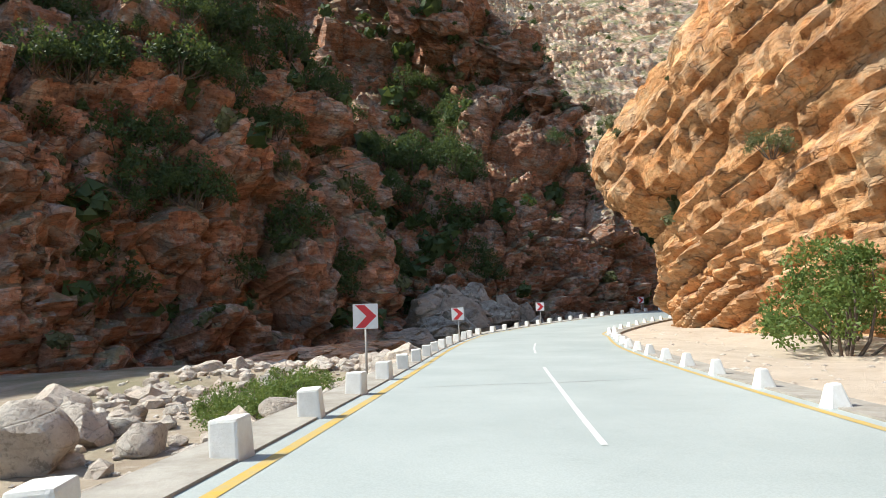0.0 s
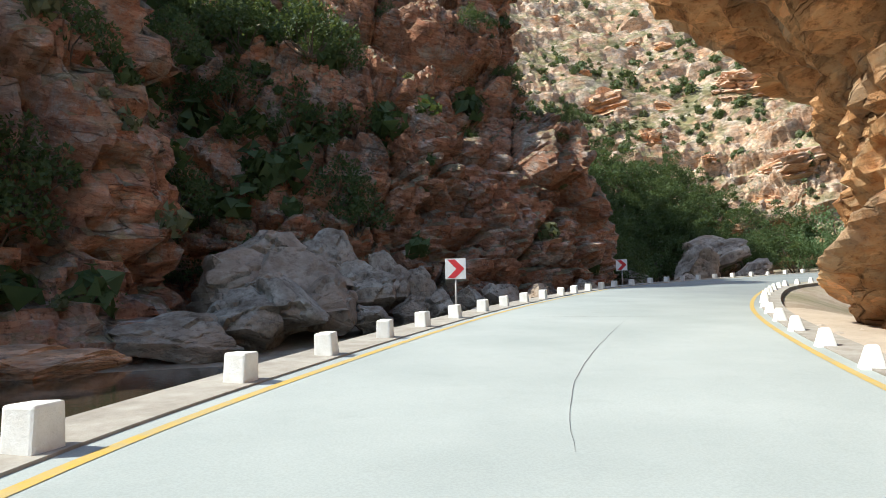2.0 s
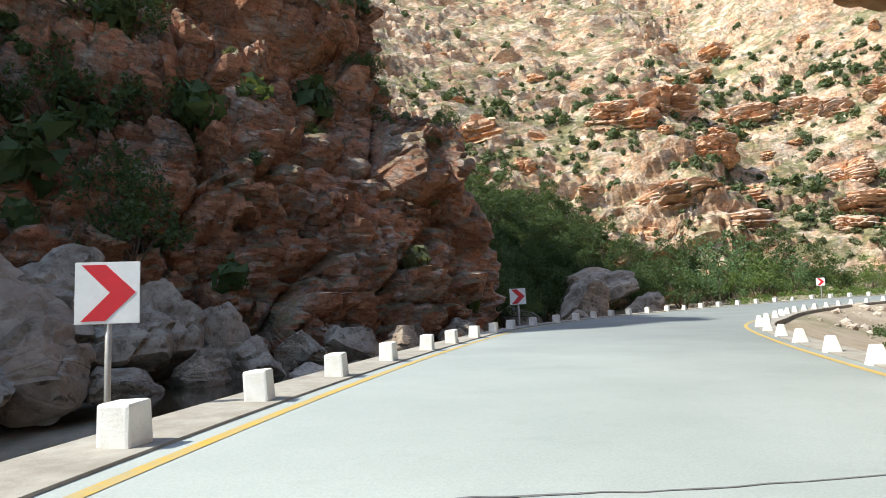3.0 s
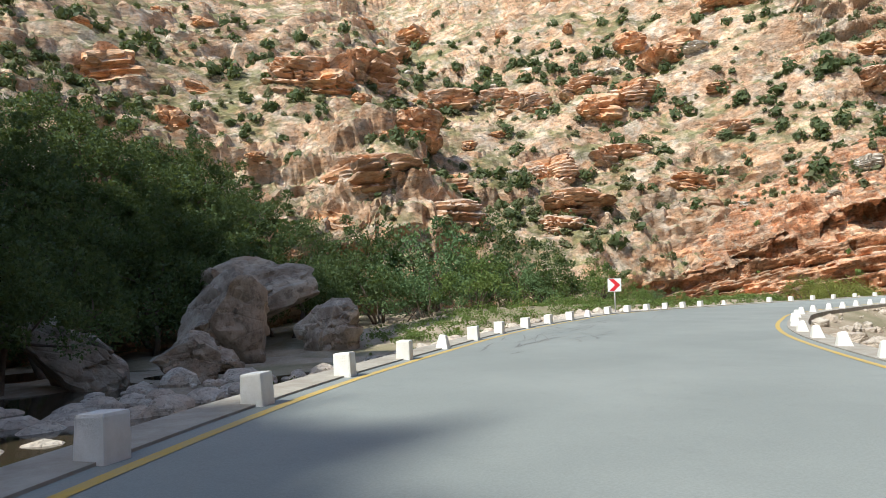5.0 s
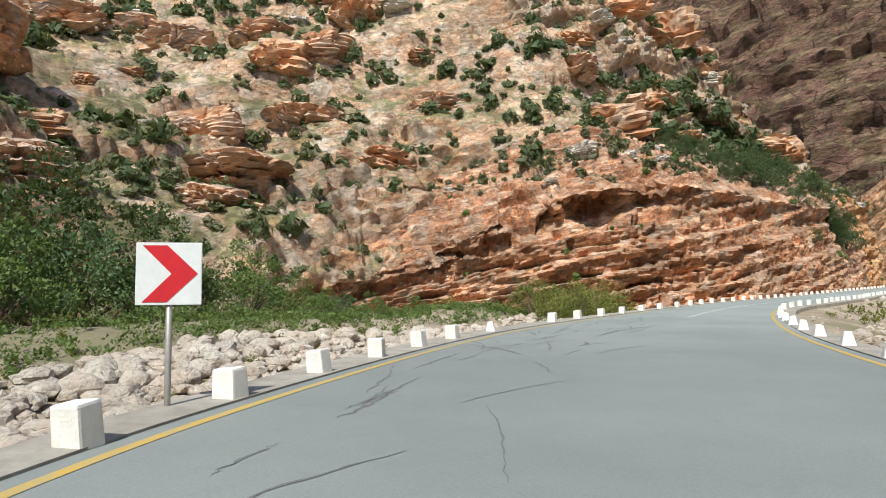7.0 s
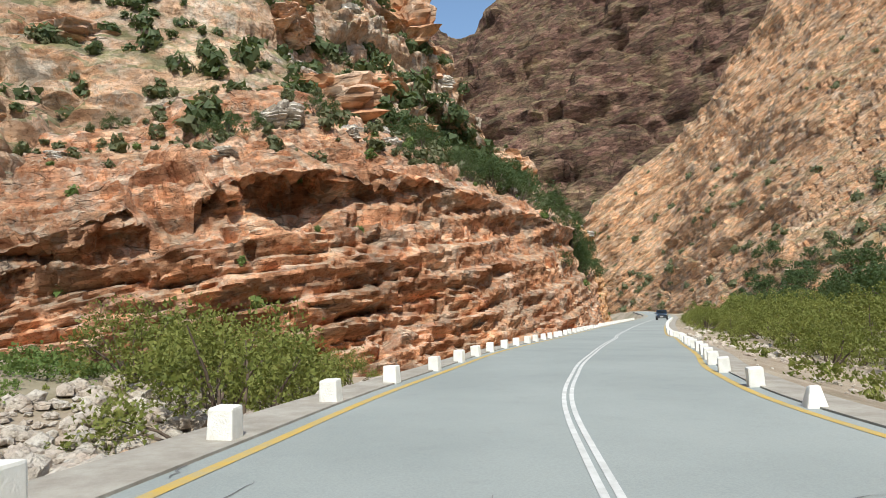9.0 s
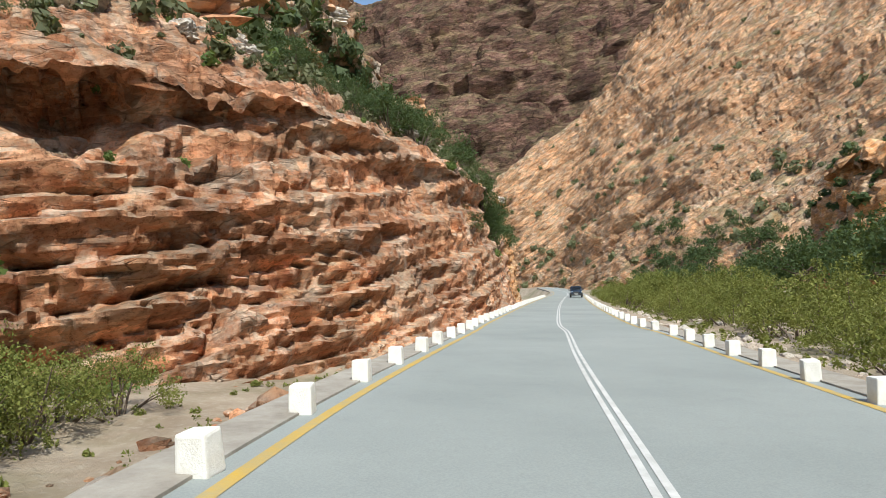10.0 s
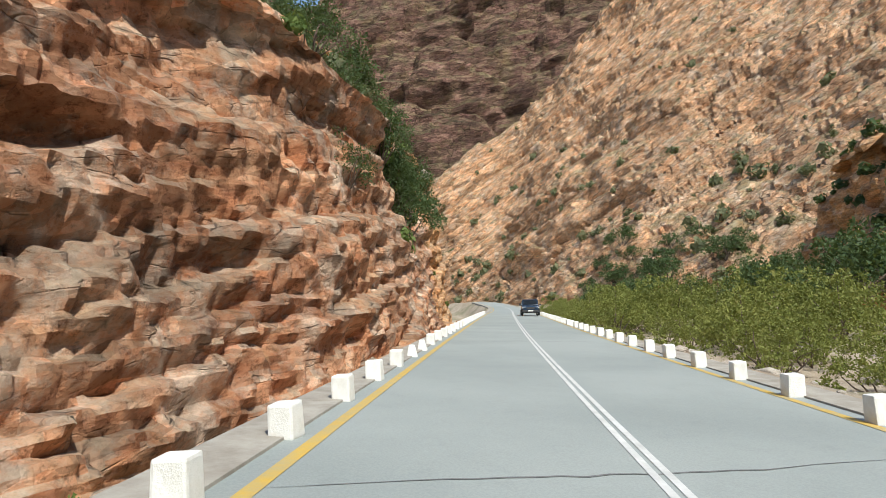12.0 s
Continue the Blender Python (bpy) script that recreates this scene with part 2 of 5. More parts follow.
ROCK_CRAG = rock_material("pinkish_crag_rock", (0.34, 0.17, 0.10), (0.64, 0.34, 0.18), (0.68, 0.48, 0.34), (0.66, 0.58, 0.50), (0, 0, 1), 3.2, 0.75, 0.0, 0.07, 2.6, 0.6)
ROCK_PALE = rock_material("white_outcrop_rock", (0.42, 0.35, 0.28), (0.66, 0.58, 0.49), (0.74, 0.68, 0.60), (0.80, 0.76, 0.69), (0, 0, 1), 2.6, 0.5, 0.0, 0.07, 2.2)
ROCK_RED = rock_material("red_ledge_rock", (0.26, 0.085, 0.045), (0.58, 0.24, 0.115), (0.67, 0.39, 0.23), (0.74, 0.61, 0.48), BED_HILL, 1.1, 0.75, 0.2, 0.13, 3.0, 0.7, (0.5, 0.62), 1.3)
ROCK_FAR = rock_material("far_orange_rock", (0.44, 0.18, 0.085), (0.78, 0.40, 0.20), (0.82, 0.54, 0.33), (0.82, 0.73, 0.60), BED_FAR, 0.75, 0.5, 0.6, 0.35, 3.0, 0.5, (0.38, 0.5), 1.0)
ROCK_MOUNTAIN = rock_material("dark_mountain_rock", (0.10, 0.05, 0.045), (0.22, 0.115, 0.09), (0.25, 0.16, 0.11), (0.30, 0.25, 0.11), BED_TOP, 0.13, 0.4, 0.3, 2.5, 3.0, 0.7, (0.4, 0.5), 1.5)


def boulder_material(name, base, dark, stain):
    m = Nodes(name)
    body = m.mix(m.ramp(m.noise(1.1, 7, 0.7), (0.38, 0.0), (0.6, 1.0)), dark, base)
    body = m.mix(m.ramp(m.noise(0.6, 5, 0.65), (0.5, 0.0), (0.66, 0.7)), body, stain)
    body = m.mix(m.ramp(m.noise(6.0, 6, 0.75), (0.36, 0.7), (0.5, 0.0)), body, tuple(0.4 * c for c in dark))
    rnd = m.tree.nodes.new("ShaderNodeObjectInfo").outputs["Random"]
    geo = m.tree.nodes.new("ShaderNodeNewGeometry").outputs["Random Per Island"]
    body = m.mix(m.ramp(m.math("FRACT", m.math("ADD", rnd, geo)), (0.0, 0.0), (1.0, 0.5)), body, stain)
    cracks = m.add("TexVoronoi", Vector=m.mapped((0.5, 0.5, 1.2), (20, 10, 0)), Scale=1.6)
    cracks.feature = "DISTANCE_TO_EDGE"
    line = m.ramp(cracks.outputs[0], (0.0, 0.0), (0.035, 1.0))
    height = m.math("ADD", m.math("MULTIPLY", line, 0.2), m.math("ADD", m.noise(5.0, 8, 0.72), m.math("MULTIPLY", m.noise(1.6, 6, 0.65), 1.5)))
    return m.done(body, 0.85, height, 1.0, 0.16, Specular_IOR_Level=0.25)


STONE = boulder_material("river_stone", (0.74, 0.69, 0.61), (0.50, 0.43, 0.36), (0.62, 0.49, 0.39))
STONE_GREY = boulder_material("grey_boulder_stone", (0.50, 0.46, 0.39), (0.20, 0.165, 0.13), (0.38, 0.26, 0.18))


def road_material():
    """Pale worn concrete, darker through the bend, less so on the straight."""
    m = Nodes("worn_concrete_road")
    body = m.mix(m.ramp(m.noise(0.25, 5, 0.6), (0.35, 0.0), (0.65, 1.0)), (0.35, 0.385, 0.37), (0.425, 0.46, 0.44))
    xyz = m.add("SeparateXYZ", Vector=m.coords).outputs
    east = m.math("ADD", xyz[0], m.math("MULTIPLY", m.noise(0.3, 3), 6.0))
    stretch_tone = m.ramp(m.math("MULTIPLY", east, 0.01), (0.17, 1.0), (0.27, 0.66), (0.75, 0.62), (1.05, 0.8))
    body = m.mix(1.0, body, stretch_tone, "MULTIPLY")
    body = m.mix(m.ramp(m.noise(2.2, 7, 0.7), (0.55, 0.0), (0.75, 0.3)), body, m.mix(1.0, body, 0.72, "MULTIPLY"))
    body = m.mix(m.ramp(m.noise(45.0, 3, 0.7), (0.4, 0.3), (0.6, 0.0)), body, m.mix(1.0, body, 0.6, "MULTIPLY"))
    return m.done(body, 0.72, m.noise(60.0, 4, 0.7), 0.25, 0.01)


def plain(name, a, b, scale, rough=0.8, bump=0.3, distance=0.02, **more):
    m = Nodes(name)
    body = m.mix(m.ramp(m.noise(scale, 6, 0.68), (0.35, 0.0), (0.65, 1.0)), a, b)
    return m.done(body, rough, m.noise(scale * 6, 5, 0.7), bump, distance, **more)


ROAD = road_material()
CRACK = plain("bitumen_seal", (0.11, 0.11, 0.11), (0.2, 0.2, 0.2), 6)
KERB = plain("rough_kerb_concrete", (0.40, 0.37, 0.32), (0.27, 0.24, 0.20), 1.8, 0.9, 0.6)
YELLOW = plain("worn_yellow_paint", (0.56, 0.36, 0.06), (0.42, 0.34, 0.17), 3.5, 0.7)
WHITE_LINE = plain("worn_white_paint", (0.68, 0.68, 0.66), (0.50, 0.50, 0.48), 3.5, 0.7)
GUARD = plain("whitewashed_concrete", (0.80, 0.79, 0.75), (0.70, 0.68, 0.63), 5.0, 0.85, 0.5)
STEEL = plain("galvanised_post", (0.42, 0.41, 0.39), (0.34, 0.32, 0.30), 8.0, 0.5, 0.2, 0.005, Metallic=0.4)
SIGN_WHITE = plain("reflective_white_sheet", (0.74, 0.76, 0.77), (0.66, 0.68, 0.69), 4.0, 0.4, 0.05)
SIGN_RED = plain("reflective_red_sheet", (0.60, 0.02, 0.03), (0.50, 0.02, 0.03), 4.0, 0.4, 0.05)
SIGN_BACK = plain("bare_sign_back", (0.33, 0.34, 0.34), (0.28, 0.28, 0.28), 5.0, 0.5, 0.1, Metallic=0.5)


def ground_material():
    m = Nodes("valley_floor")
    soil = m.mix(m.ramp(m.noise(0.35, 6, 0.65), (0.35, 0.0), (0.65, 1.0)), (0.44, 0.36, 0.27), (0.30, 0.23, 0.16))
    soil = m.mix(m.ramp(m.noise(3.0, 6, 0.7), (0.5, 0.0), (0.7, 0.6)), soil, (0.52, 0.45, 0.36))
    soil = m.mix(m.ramp(m.noise(0.08, 5, 0.6), (0.48, 0.0), (0.6, 0.6)), soil, m.mix(m.noise(4.0, 4), (0.09, 0.11, 0.04), (0.2, 0.18, 0.08)))
    return m.done(soil, 0.95, m.math("ADD", m.noise(6.0, 8, 0.75), m.noise(1.2, 4)), 0.8, 0.12)


GROUND = ground_material()


def sand_material():
    m = Nodes("pale_sand")
    soil = m.mix(m.ramp(m.noise(0.5, 6, 0.65), (0.35, 0.0), (0.65, 1.0)), (0.56, 0.47, 0.37), (0.46, 0.37, 0.28))
    soil = m.mix(m.ramp(m.noise(5.0, 6, 0.7), (0.52, 0.0), (0.72, 0.6)), soil, (0.34, 0.27, 0.20))
    return m.done(soil, 0.95, m.noise(7.0, 8, 0.75), 0.7, 0.08)


SAND = sand_material()


def leaf_material(name, a, b, c):
    m = Nodes(name)
    rnd = m.tree.nodes.new("ShaderNodeNewGeometry").outputs["Random Per Island"]
    per = m.tree.nodes.new("ShaderNodeObjectInfo").outputs["Random"]
    body = m.ramp(rnd, (0.0, a), (0.55, b), (1.0, c))
    body = m.mix(m.ramp(m.noise(0.5, 3), (0.4, 0.0), (0.65, 0.5)), body, c)
    body = m.mix(m.math("MULTIPLY", per, 0.35), body, a)
    m.done(body, 0.6, Specular_IOR_Level=0.25)
    light = m.add("BsdfTranslucent", Color=m.mix(0.35, body, (0.35, 0.40, 0.06)))
    both = m.add("MixShader", Fac=0.3)
    m.tree.links.new(m.bsdf.outputs[0], both.inputs[1])
    m.tree.links.new(light.outputs[0], both.inputs[2])
    m.tree.links.new(both.outputs[0], m.tree.nodes["Material Output"].inputs[0])
    return m.mat


LEAF_DARK = leaf_material("dark_leaves", (0.035, 0.062, 0.024), (0.062, 0.1, 0.038), (0.1, 0.145, 0.058))
LEAF_GREEN = leaf_material("green_leaves", (0.07, 0.12, 0.032), (0.125, 0.19, 0.05), (0.2, 0.26, 0.08))
LEAF_BANK = leaf_material("blue_green_leaves", (0.075, 0.135, 0.06), (0.12, 0.2, 0.09), (0.18, 0.27, 0.125))
LEAF_GREY = leaf_material("grey_green_leaves", (0.085, 0.1, 0.05), (0.145, 0.16, 0.085), (0.22, 0.22, 0.12))
LEAF_HILL = leaf_material("hillside_leaves", (0.055, 0.082, 0.034), (0.092, 0.125, 0.055), (0.14, 0.17, 0.08))
LEAF_OLIVE = leaf_material("olive_reed_leaves", (0.10, 0.125, 0.028), (0.19, 0.215, 0.048), (0.30, 0.30, 0.09))
BARK = plain("grey_brown_bark", (0.15, 0.11, 0.08), (0.09, 0.065, 0.05), 6.0, 0.9, 0.8)


def water_material():
    m = Nodes("still_brown_water")
    body = m.mix(m.noise(0.8, 4), (0.035, 0.028, 0.018), (0.07, 0.055, 0.035))
    return m.done(body, 0.08, m.noise(2.5, 4, 0.5), 0.12, 0.03)


WATER = water_material()


# ---- the road ----
# x, y, z of the middle, and the half width between the yellow lines
ROAD_LINE = [
    (-4.5, -60, 0.1, 3.4), (-1.2, -15, 0.1, 3.4), (0.9, 0, 0.12, 3.35), (1.91, 10.5, 0.1, 3.29), (2.77, 19.59, 0.1, 3.33), (3.82, 28.88, 0.12, 3.51),
    (5.4, 38.04, 0.2, 3.73), (7.27, 45.47, 0.3, 3.67), (14.94, 60.4, 0.62, 3.83), (25.19, 74.89, 0.95, 4.18), (31.91, 81, 1.1, 4.32), (38.51, 85.98, 1.2, 4.28),
    (45.27, 89.76, 1.3, 4.15), (52.29, 92.98, 1.4, 4.16), (59.59, 95.24, 1.5, 4.21), (66.61, 96.54, 1.6, 4.31), (81.01, 96.44, 1.6, 4.16), (95.91, 93.8, 1.6, 3.23),
    (103.51, 91.49, 1.65, 2.94), (110.46, 88.77, 1.63, 3.22), (117.79, 85.75, 1.58, 3.22), (125.43, 82.47, 1.52, 3.19), (133.34, 79.28, 1.5, 3.02), (160.05, 67.2, 1.5, 2.91),
    (199.61, 48.61, 1.5, 2.92), (231.19, 33.6, 1.5, 2.92), (262, 20.5, 1.9, 2.92), (300, 8.5, 3, 2.92)]
BANK = 0.036
dense = spline(ROAD_LINE, 40)
road_c = even(dense, 0.5, dense[:, :3])
road_s = np.r_[0, np.cumsum(np.linalg.norm(np.diff(road_c[:, :2], axis=0), axis=1))]
road_t = np.gradient(road_c[:, :2], axis=0)
road_t /= np.linalg.norm(road_t, axis=1)[:, None]
road_r = np.stack([road_t[:, 1], -road_t[:, 0]], 1)


def on_road(s, side, lift=0.0):
    """The place at s metres along the road and side metres to the right of its middle."""
    x, y, z = (np.interp(s, road_s, road_c[:, k]) for k in range(3))
    rx, ry = np.interp(s, road_s, road_r[:, 0]), np.interp(s, road_s, road_r[:, 1])
    return np.stack(np.broadcast_arrays(x + rx * side, y + ry * side, z - BANK * side + lift), -1)


def half_width(s):
    return np.interp(s, road_s, road_c[:, 3])


def heading(s):
    return math.degrees(math.atan2(np.interp(s, road_s, road_t[:, 1]), np.interp(s, road_s, road_t[:, 0])))


def strip(name, s0, s1, a, b, lift, material, thick=0.0, step=0.5):
    """A band along the road from side a to side b (functions of s)."""
    s = np.linspace(s0, s1, max(2, int((s1 - s0) / step)))
    rows = [on_road(s, a(s), lift), on_road(s, b(s), lift)]
    if thick:
        rows = [on_road(s, a(s), lift - thick)] + rows + [on_road(s, b(s), lift - thick)]
    g = np.stack(rows, 1)
    return mesh_from(name, g.reshape(-1, 3), grid_faces(len(s), len(rows), True), material)


END = road_s[-1]


def shelf(s):
    """How far outside the left yellow line the guard blocks stand."""
    return np.interp(s, [60, 88, 105, 115, 125, 150, 165, 185, 198, 210, 220, 226, 240], [0.43, 0.43, 0.55, 0.65, 0.6, 0.38, 0.32, 0.42, 0.65, 0.7, 0.5, 0.28, 0.32])


road = tagged(new("road", strip("road", 0, END, lambda s: -half_width(s) - 0.3, lambda s: half_width(s) + 0.3, 0.0, ROAD, 0.35)),
              "pale worn concrete mountain road with two lanes", "road", kind="structure")
for side, name in ((-1, "edge_line"), (1, "edge_line")):
    tagged(new(name, strip(name, 0, END, lambda s: side * half_width(s) - 0.07, lambda s: side * half_width(s) + 0.07, 0.006, YELLOW)),
           "worn yellow painted line along the road edge", "road marking", kind="structure")
kerb_left = tagged(new("kerb", strip("kerb", 0, END - 5, lambda s: -half_width(s) - 0.6 - shelf(s), lambda s: -half_width(s) - 0.3, 0.03, KERB, 2.6)),
                   "rough concrete kerb strip above the river bed", "kerb", kind="structure")
kerb_right = tagged(new("kerb", strip("kerb", 0, END - 5, lambda s: half_width(s) + 0.3, lambda s: half_width(s) + 1.0, 0.03, KERB, 0.7)),
                    "narrow concrete kerb strip beside pale sand", "kerb", kind="structure")

# centre line: dashes up to the bend, a worn trace through it, a double line on the straight
for s0, s1 in ((40, 52), (67.5, 78.5), (85, 93)):
    tagged(new("centre_dash", strip("centre_dash", s0, s1, lambda s: 0 * s - 0.04, lambda s: 0 * s + 0.04, 0.006, WHITE_LINE)),
           "worn white dash in the middle of the road", "road marking", kind="structure")
for off in (-0.06, 0.06):
    tagged(new("centre_line", strip("centre_line", 214, END, lambda s: 0 * s + off - 0.035, lambda s: 0 * s + off + 0.035, 0.006, WHITE_LINE)),
           "white double centre line on the straight", "road marking", kind="structure")


# ---- the valley floor ----
def axis(lo, hi, step, far):
    inner = np.arange(lo, hi + step, step)
    grow = step * 1.35 ** np.arange(1, 40)
    out = np.cumsum(grow)
    out = out[out < far]
    return np.r_[(lo - out)[::-1], inner, hi + out]


gx, gy = axis(-45, 270, 1.0, 2600), axis(-60, 175, 1.0, 2600)
GX, GY = np.meshgrid(gx, gy, indexing="ij")
flat = np.stack([GX.ravel(), GY.ravel()], 1)
near_k = np.zeros(len(flat), int)
near_d = np.full(len(flat), 1e9)
for k in range(0, len(road_c), 4):
    d = ((flat - road_c[k, :2]) ** 2).sum(1)
    m = d < near_d
    near_k[m], near_d[m] = k, d[m]


def side_of(xy, k):
    return ((xy - road_c[k, :2]) * road_r[k]).sum(1)


def floor_height(xy, k):
    """Height of the valley floor: the road's own bench, the river bed left of it, sand on its right."""
    lat = side_of(xy, k)
    dist = np.sqrt(((xy - road_c[k, :2]) ** 2).sum(1))
    hw = road_c[k, 3]
    s = road_s[k]
    p = np.c_[xy, np.zeros(len(xy))]
    bench = road_c[k, 2] - BANK * np.clip(lat, -hw - 1.3, hw + 9) - 0.16
    left = np.clip((-lat - hw - 1.2) / 2.2, 0, 1)
    deep = np.interp(s, [0, 100, 118, 160, 185, 205, 225, 400], [1.0, 1.0, 2.2, 2.4, 2.3, 2.2, 2.6, 3.0])
    right = np.clip((lat - hw - 1.6) / 4.0, 0, 1)
    drop = np.interp(s, [0, 118, 140, 175, 205, 230, 400], [0.0, 0.1, 1.3, 1.5, 1.2, 1.0, 1.0])
    rough = (fbm(p, 9, 4, 3) - 0.5) * 1.5 * np.clip((dist - hw - 1.3) / 5, 0, 1)
    far = np.clip((dist - 60) / 200, 0, 1)
    bank = 2.9 * np.clip((-lat - hw - 6) / 14, 0, 1) * np.interp(s, [184, 204, 232, 250], [0, 1, 1, 0])
    return bench - left * deep - right * drop + rough + bank - far * 2


gz = floor_height(flat, near_k)
ground = tagged(new("ground", mesh_from("ground", np.c_[flat, gz], grid_faces(len(gx), len(gy)), GROUND, True)),
                "stony sandy valley floor with sparse scrub", "ground", kind="structure")


def apron(name, s0, s1, near, far, label):
    """A sheet of pale sand beside the road, just above the valley floor."""
    s, off = np.linspace(s0, s1, 90), np.linspace(0, 1, 14)
    S, O = np.meshgrid(s, off, indexing="ij")
    xy = on_road(S, half_width(S) + near + O * (far - near) * np.sin(np.pi * np.clip((S - s0) / (s1 - s0), 0.02, 0.98)) ** 0.4)[..., :2].reshape(-1, 2)
    k = np.array([int(np.argmin(((road_c[:, :2] - q) ** 2).sum(1))) for q in xy])
    z = floor_height(xy, k) + 0.05
    return tagged(new(name, mesh_from(name, np.c_[xy, z], grid_faces(90, 14, True), SAND, True)), label, "sand", kind="structure")


apron("sand_apron", 55, 126, 0.9, 13, "pale bare sand between road and cliff")


def floors_at(xy):
    """Heights of the valley floor at the places xy (n, 2)."""
    xy = np.asarray(xy, float)
    k = np.concatenate([np.argmin(((part_xy[:, None, :] - road_c[None, :, :2]) ** 2).sum(2), 1) for part_xy in np.array_split(xy, max(1, len(xy) // 500))])
    return floor_height(xy, k)


def floor_at(x, y):
    return float(floors_at([(x, y)])[0])


# river water beside the bend
tagged(new("water", mesh_from("water", [(-60, -60, -1.05), (14, -60, -1.05), (14, 64, -1.05), (-60, 64, -1.05)], [[0, 1, 2, 3]], WATER)),
       "still dark river pool under the cliff", "water", kind="structure")
tagged(new("water", mesh_from("water", [(8, 64, -0.7), (75, 64, -0.7), (75, 140, -0.7), (8, 140, -0.7)], [[0, 1, 2, 3]], WATER)),
       "still brown river water among stones", "water", kind="structure")


# ---- cliffs ----
SURFACES = {}


def worn(d, passes):
    """Relief with its edges worn round."""
    for _ in range(passes):
        e = np.pad(d, 1, mode="edge")
        d = 0.5 * d + 0.125 * (e[:-2, 1:-1] + e[2:, 1:-1] + e[1:-1, :-2] + e[1:-1, 2:])
    return d


def cliff(name, ctrl, step_u, step_v, grow, normal, blocks, layers, materials, label, flip=False, rough=(1.2, 9.0), seed=1, slot=None, outcrop=None, wear=1, caves=(), terrace=None, ease=None):
    """A rock face through control points. blocks: (thickness, length, amount) of its broken masses, layers: the same of its beds, coarse first.
    caves: (x, y, z, half width, half height, depth) of hollows. terrace: (thickness, amount) of great beds, undercut at their feet. ease: how much of the relief stays, place by place. outcrop: the size of the patches in which bare rock stands out of rubble."""
    g = sheet(np.array(ctrl, float), step_u, step_v, grow)
    nu, nv = g.shape[:2]
    sign = -1 if flip else 1
    n = grid_normals(g) * sign
    p = g.reshape(-1, 3)
    m = n.reshape(-1, 3)
    bare = 1.0
    if outcrop:
        bare = 0.22 + 0.9 * np.clip((fbm(p, outcrop, 3, seed + 70) - 0.42) / 0.12, 0, 1)
    p = p + m * ((fbm(p, rough[1], 5, seed) - 0.5) * 2 * rough[0])[:, None]
    q = p
    push = np.zeros(len(p))
    for k, (thick, length, amount) in enumerate(blocks):
        own, rim, slant = cells(q, normal, thick, length, seed + 13 * k)
        push += (own - 0.5 + 1.2 * slant - 0.45 * np.exp(-rim / 0.07)) * amount * (bare if thick > 1.5 else 1.0)
    for k, (thick, length, amount) in enumerate(layers):
        push += beds(q, normal, thick, length, seed + 31 * k) * amount * bare * (0.35 + 1.3 * fbm(q, thick * 7, 2, seed + 90 + k))
    if terrace:
        thick, amount = terrace
        up = np.array(normal, float) / np.linalg.norm(normal)
        w = q @ up / thick + 1.1 * fbm(q, 26, 3, seed + 60)
        k, f = np.floor(w), w - np.floor(w)
        bold = np.clip((fbm(np.c_[q[:, :2] + 37 * k[:, None], q[:, 2]], 11, 3, seed + 61) - 0.40) / 0.16, 0, 1)
        push += amount * bold * (f ** 1.5 - 0.45 + 0.35 * (hashed(k, seed=seed + 62) - 0.5) - 0.5 * np.exp(-f / 0.05))
    push += (fbm(q, 0.9, 3, seed + 55) - 0.5) * 2 * min(0.16, step_u * 0.5)
    if ease:
        kept = ease(q)
        push = push * kept + (1 - kept) * (0.5 * beds(q, normal, 0.42, 2.6, seed + 40) + 0.7 * beds(q, normal, 1.3, 5.0, seed + 41))
    for x, y, z, wide, high, depth in caves:
        rise = (q[:, 2] - z) / high
        d = np.sqrt(((q[:, 0] - x) ** 2 + (q[:, 1] - y) ** 2) / wide ** 2 + np.where(rise > 0, rise * 1.25, rise * 0.85) ** 2) + (fbm(q, 1.5, 3, 88) - 0.5) * 0.7
        push -= depth * np.clip((1.0 - d) / np.where(rise > 0, 0.14, 0.55), 0, 1)
    push = worn(push.reshape(nu, nv), wear).ravel()
    p = p + m * push[:, None]
    me = mesh_from(name, p, grid_faces(nu, nv, flip), materials, True, 24)
    g = p.reshape(nu, nv, 3)
    if slot:
        mid = (g[1:, 1:] + g[:-1, :-1]) / 2
        me.polygons.foreach_set("material_index", slot(mid).ravel().astype(np.int32))
    ob = tagged(new(name, me), label, "cliff", kind="structure")
    SURFACES[name] = (g, grid_normals(g) * sign)
    return ob


# sunlit rock nose with its overhang, on the inside of the bend
# x, y of the foot, height and reach of the overhang's lip
NOSE = [(33, 2, 22, 0.5), (25, 22, 18, 0.8), (20.8, 33, 14.5, 1.3), (18.8, 40, 11.8, 2.0), (17.8, 46, 9.4, 2.8), (17.5, 50.6, 7.4, 4.0), (19.6, 54.8, 7.2, 4.8), (27, 58.5, 7.2, 3.6), (40, 58, 7.0, 2.0)]
ctrl = []
for k, (x, y, lip, reach) in enumerate(NOSE):
    a, b = NOSE[max(k - 1, 0)], NOSE[min(k + 1, len(NOSE) - 1)]
    t = Vector((b[0] - a[0], b[1] - a[1])).normalized()
    out = Vector((-t.y, t.x))
    ctrl.append([(x + out.x * o, y + out.y * o, z) for o, z in (
        (0.6, -1.5), (0.1, 0.5), (0.5, lip * 0.45), (0.9, lip * 0.8), (1.0, lip), (0.9 + reach * 0.7, lip + 2.0),
        (1.0 + reach, lip + 3.8), (0.6 + reach, lip + 7.0), (-2.5, lip + 14), (-11, lip + 27), (-26, lip + 40), (-45, lip + 46), (-70, lip + 30), (-95, -4))])
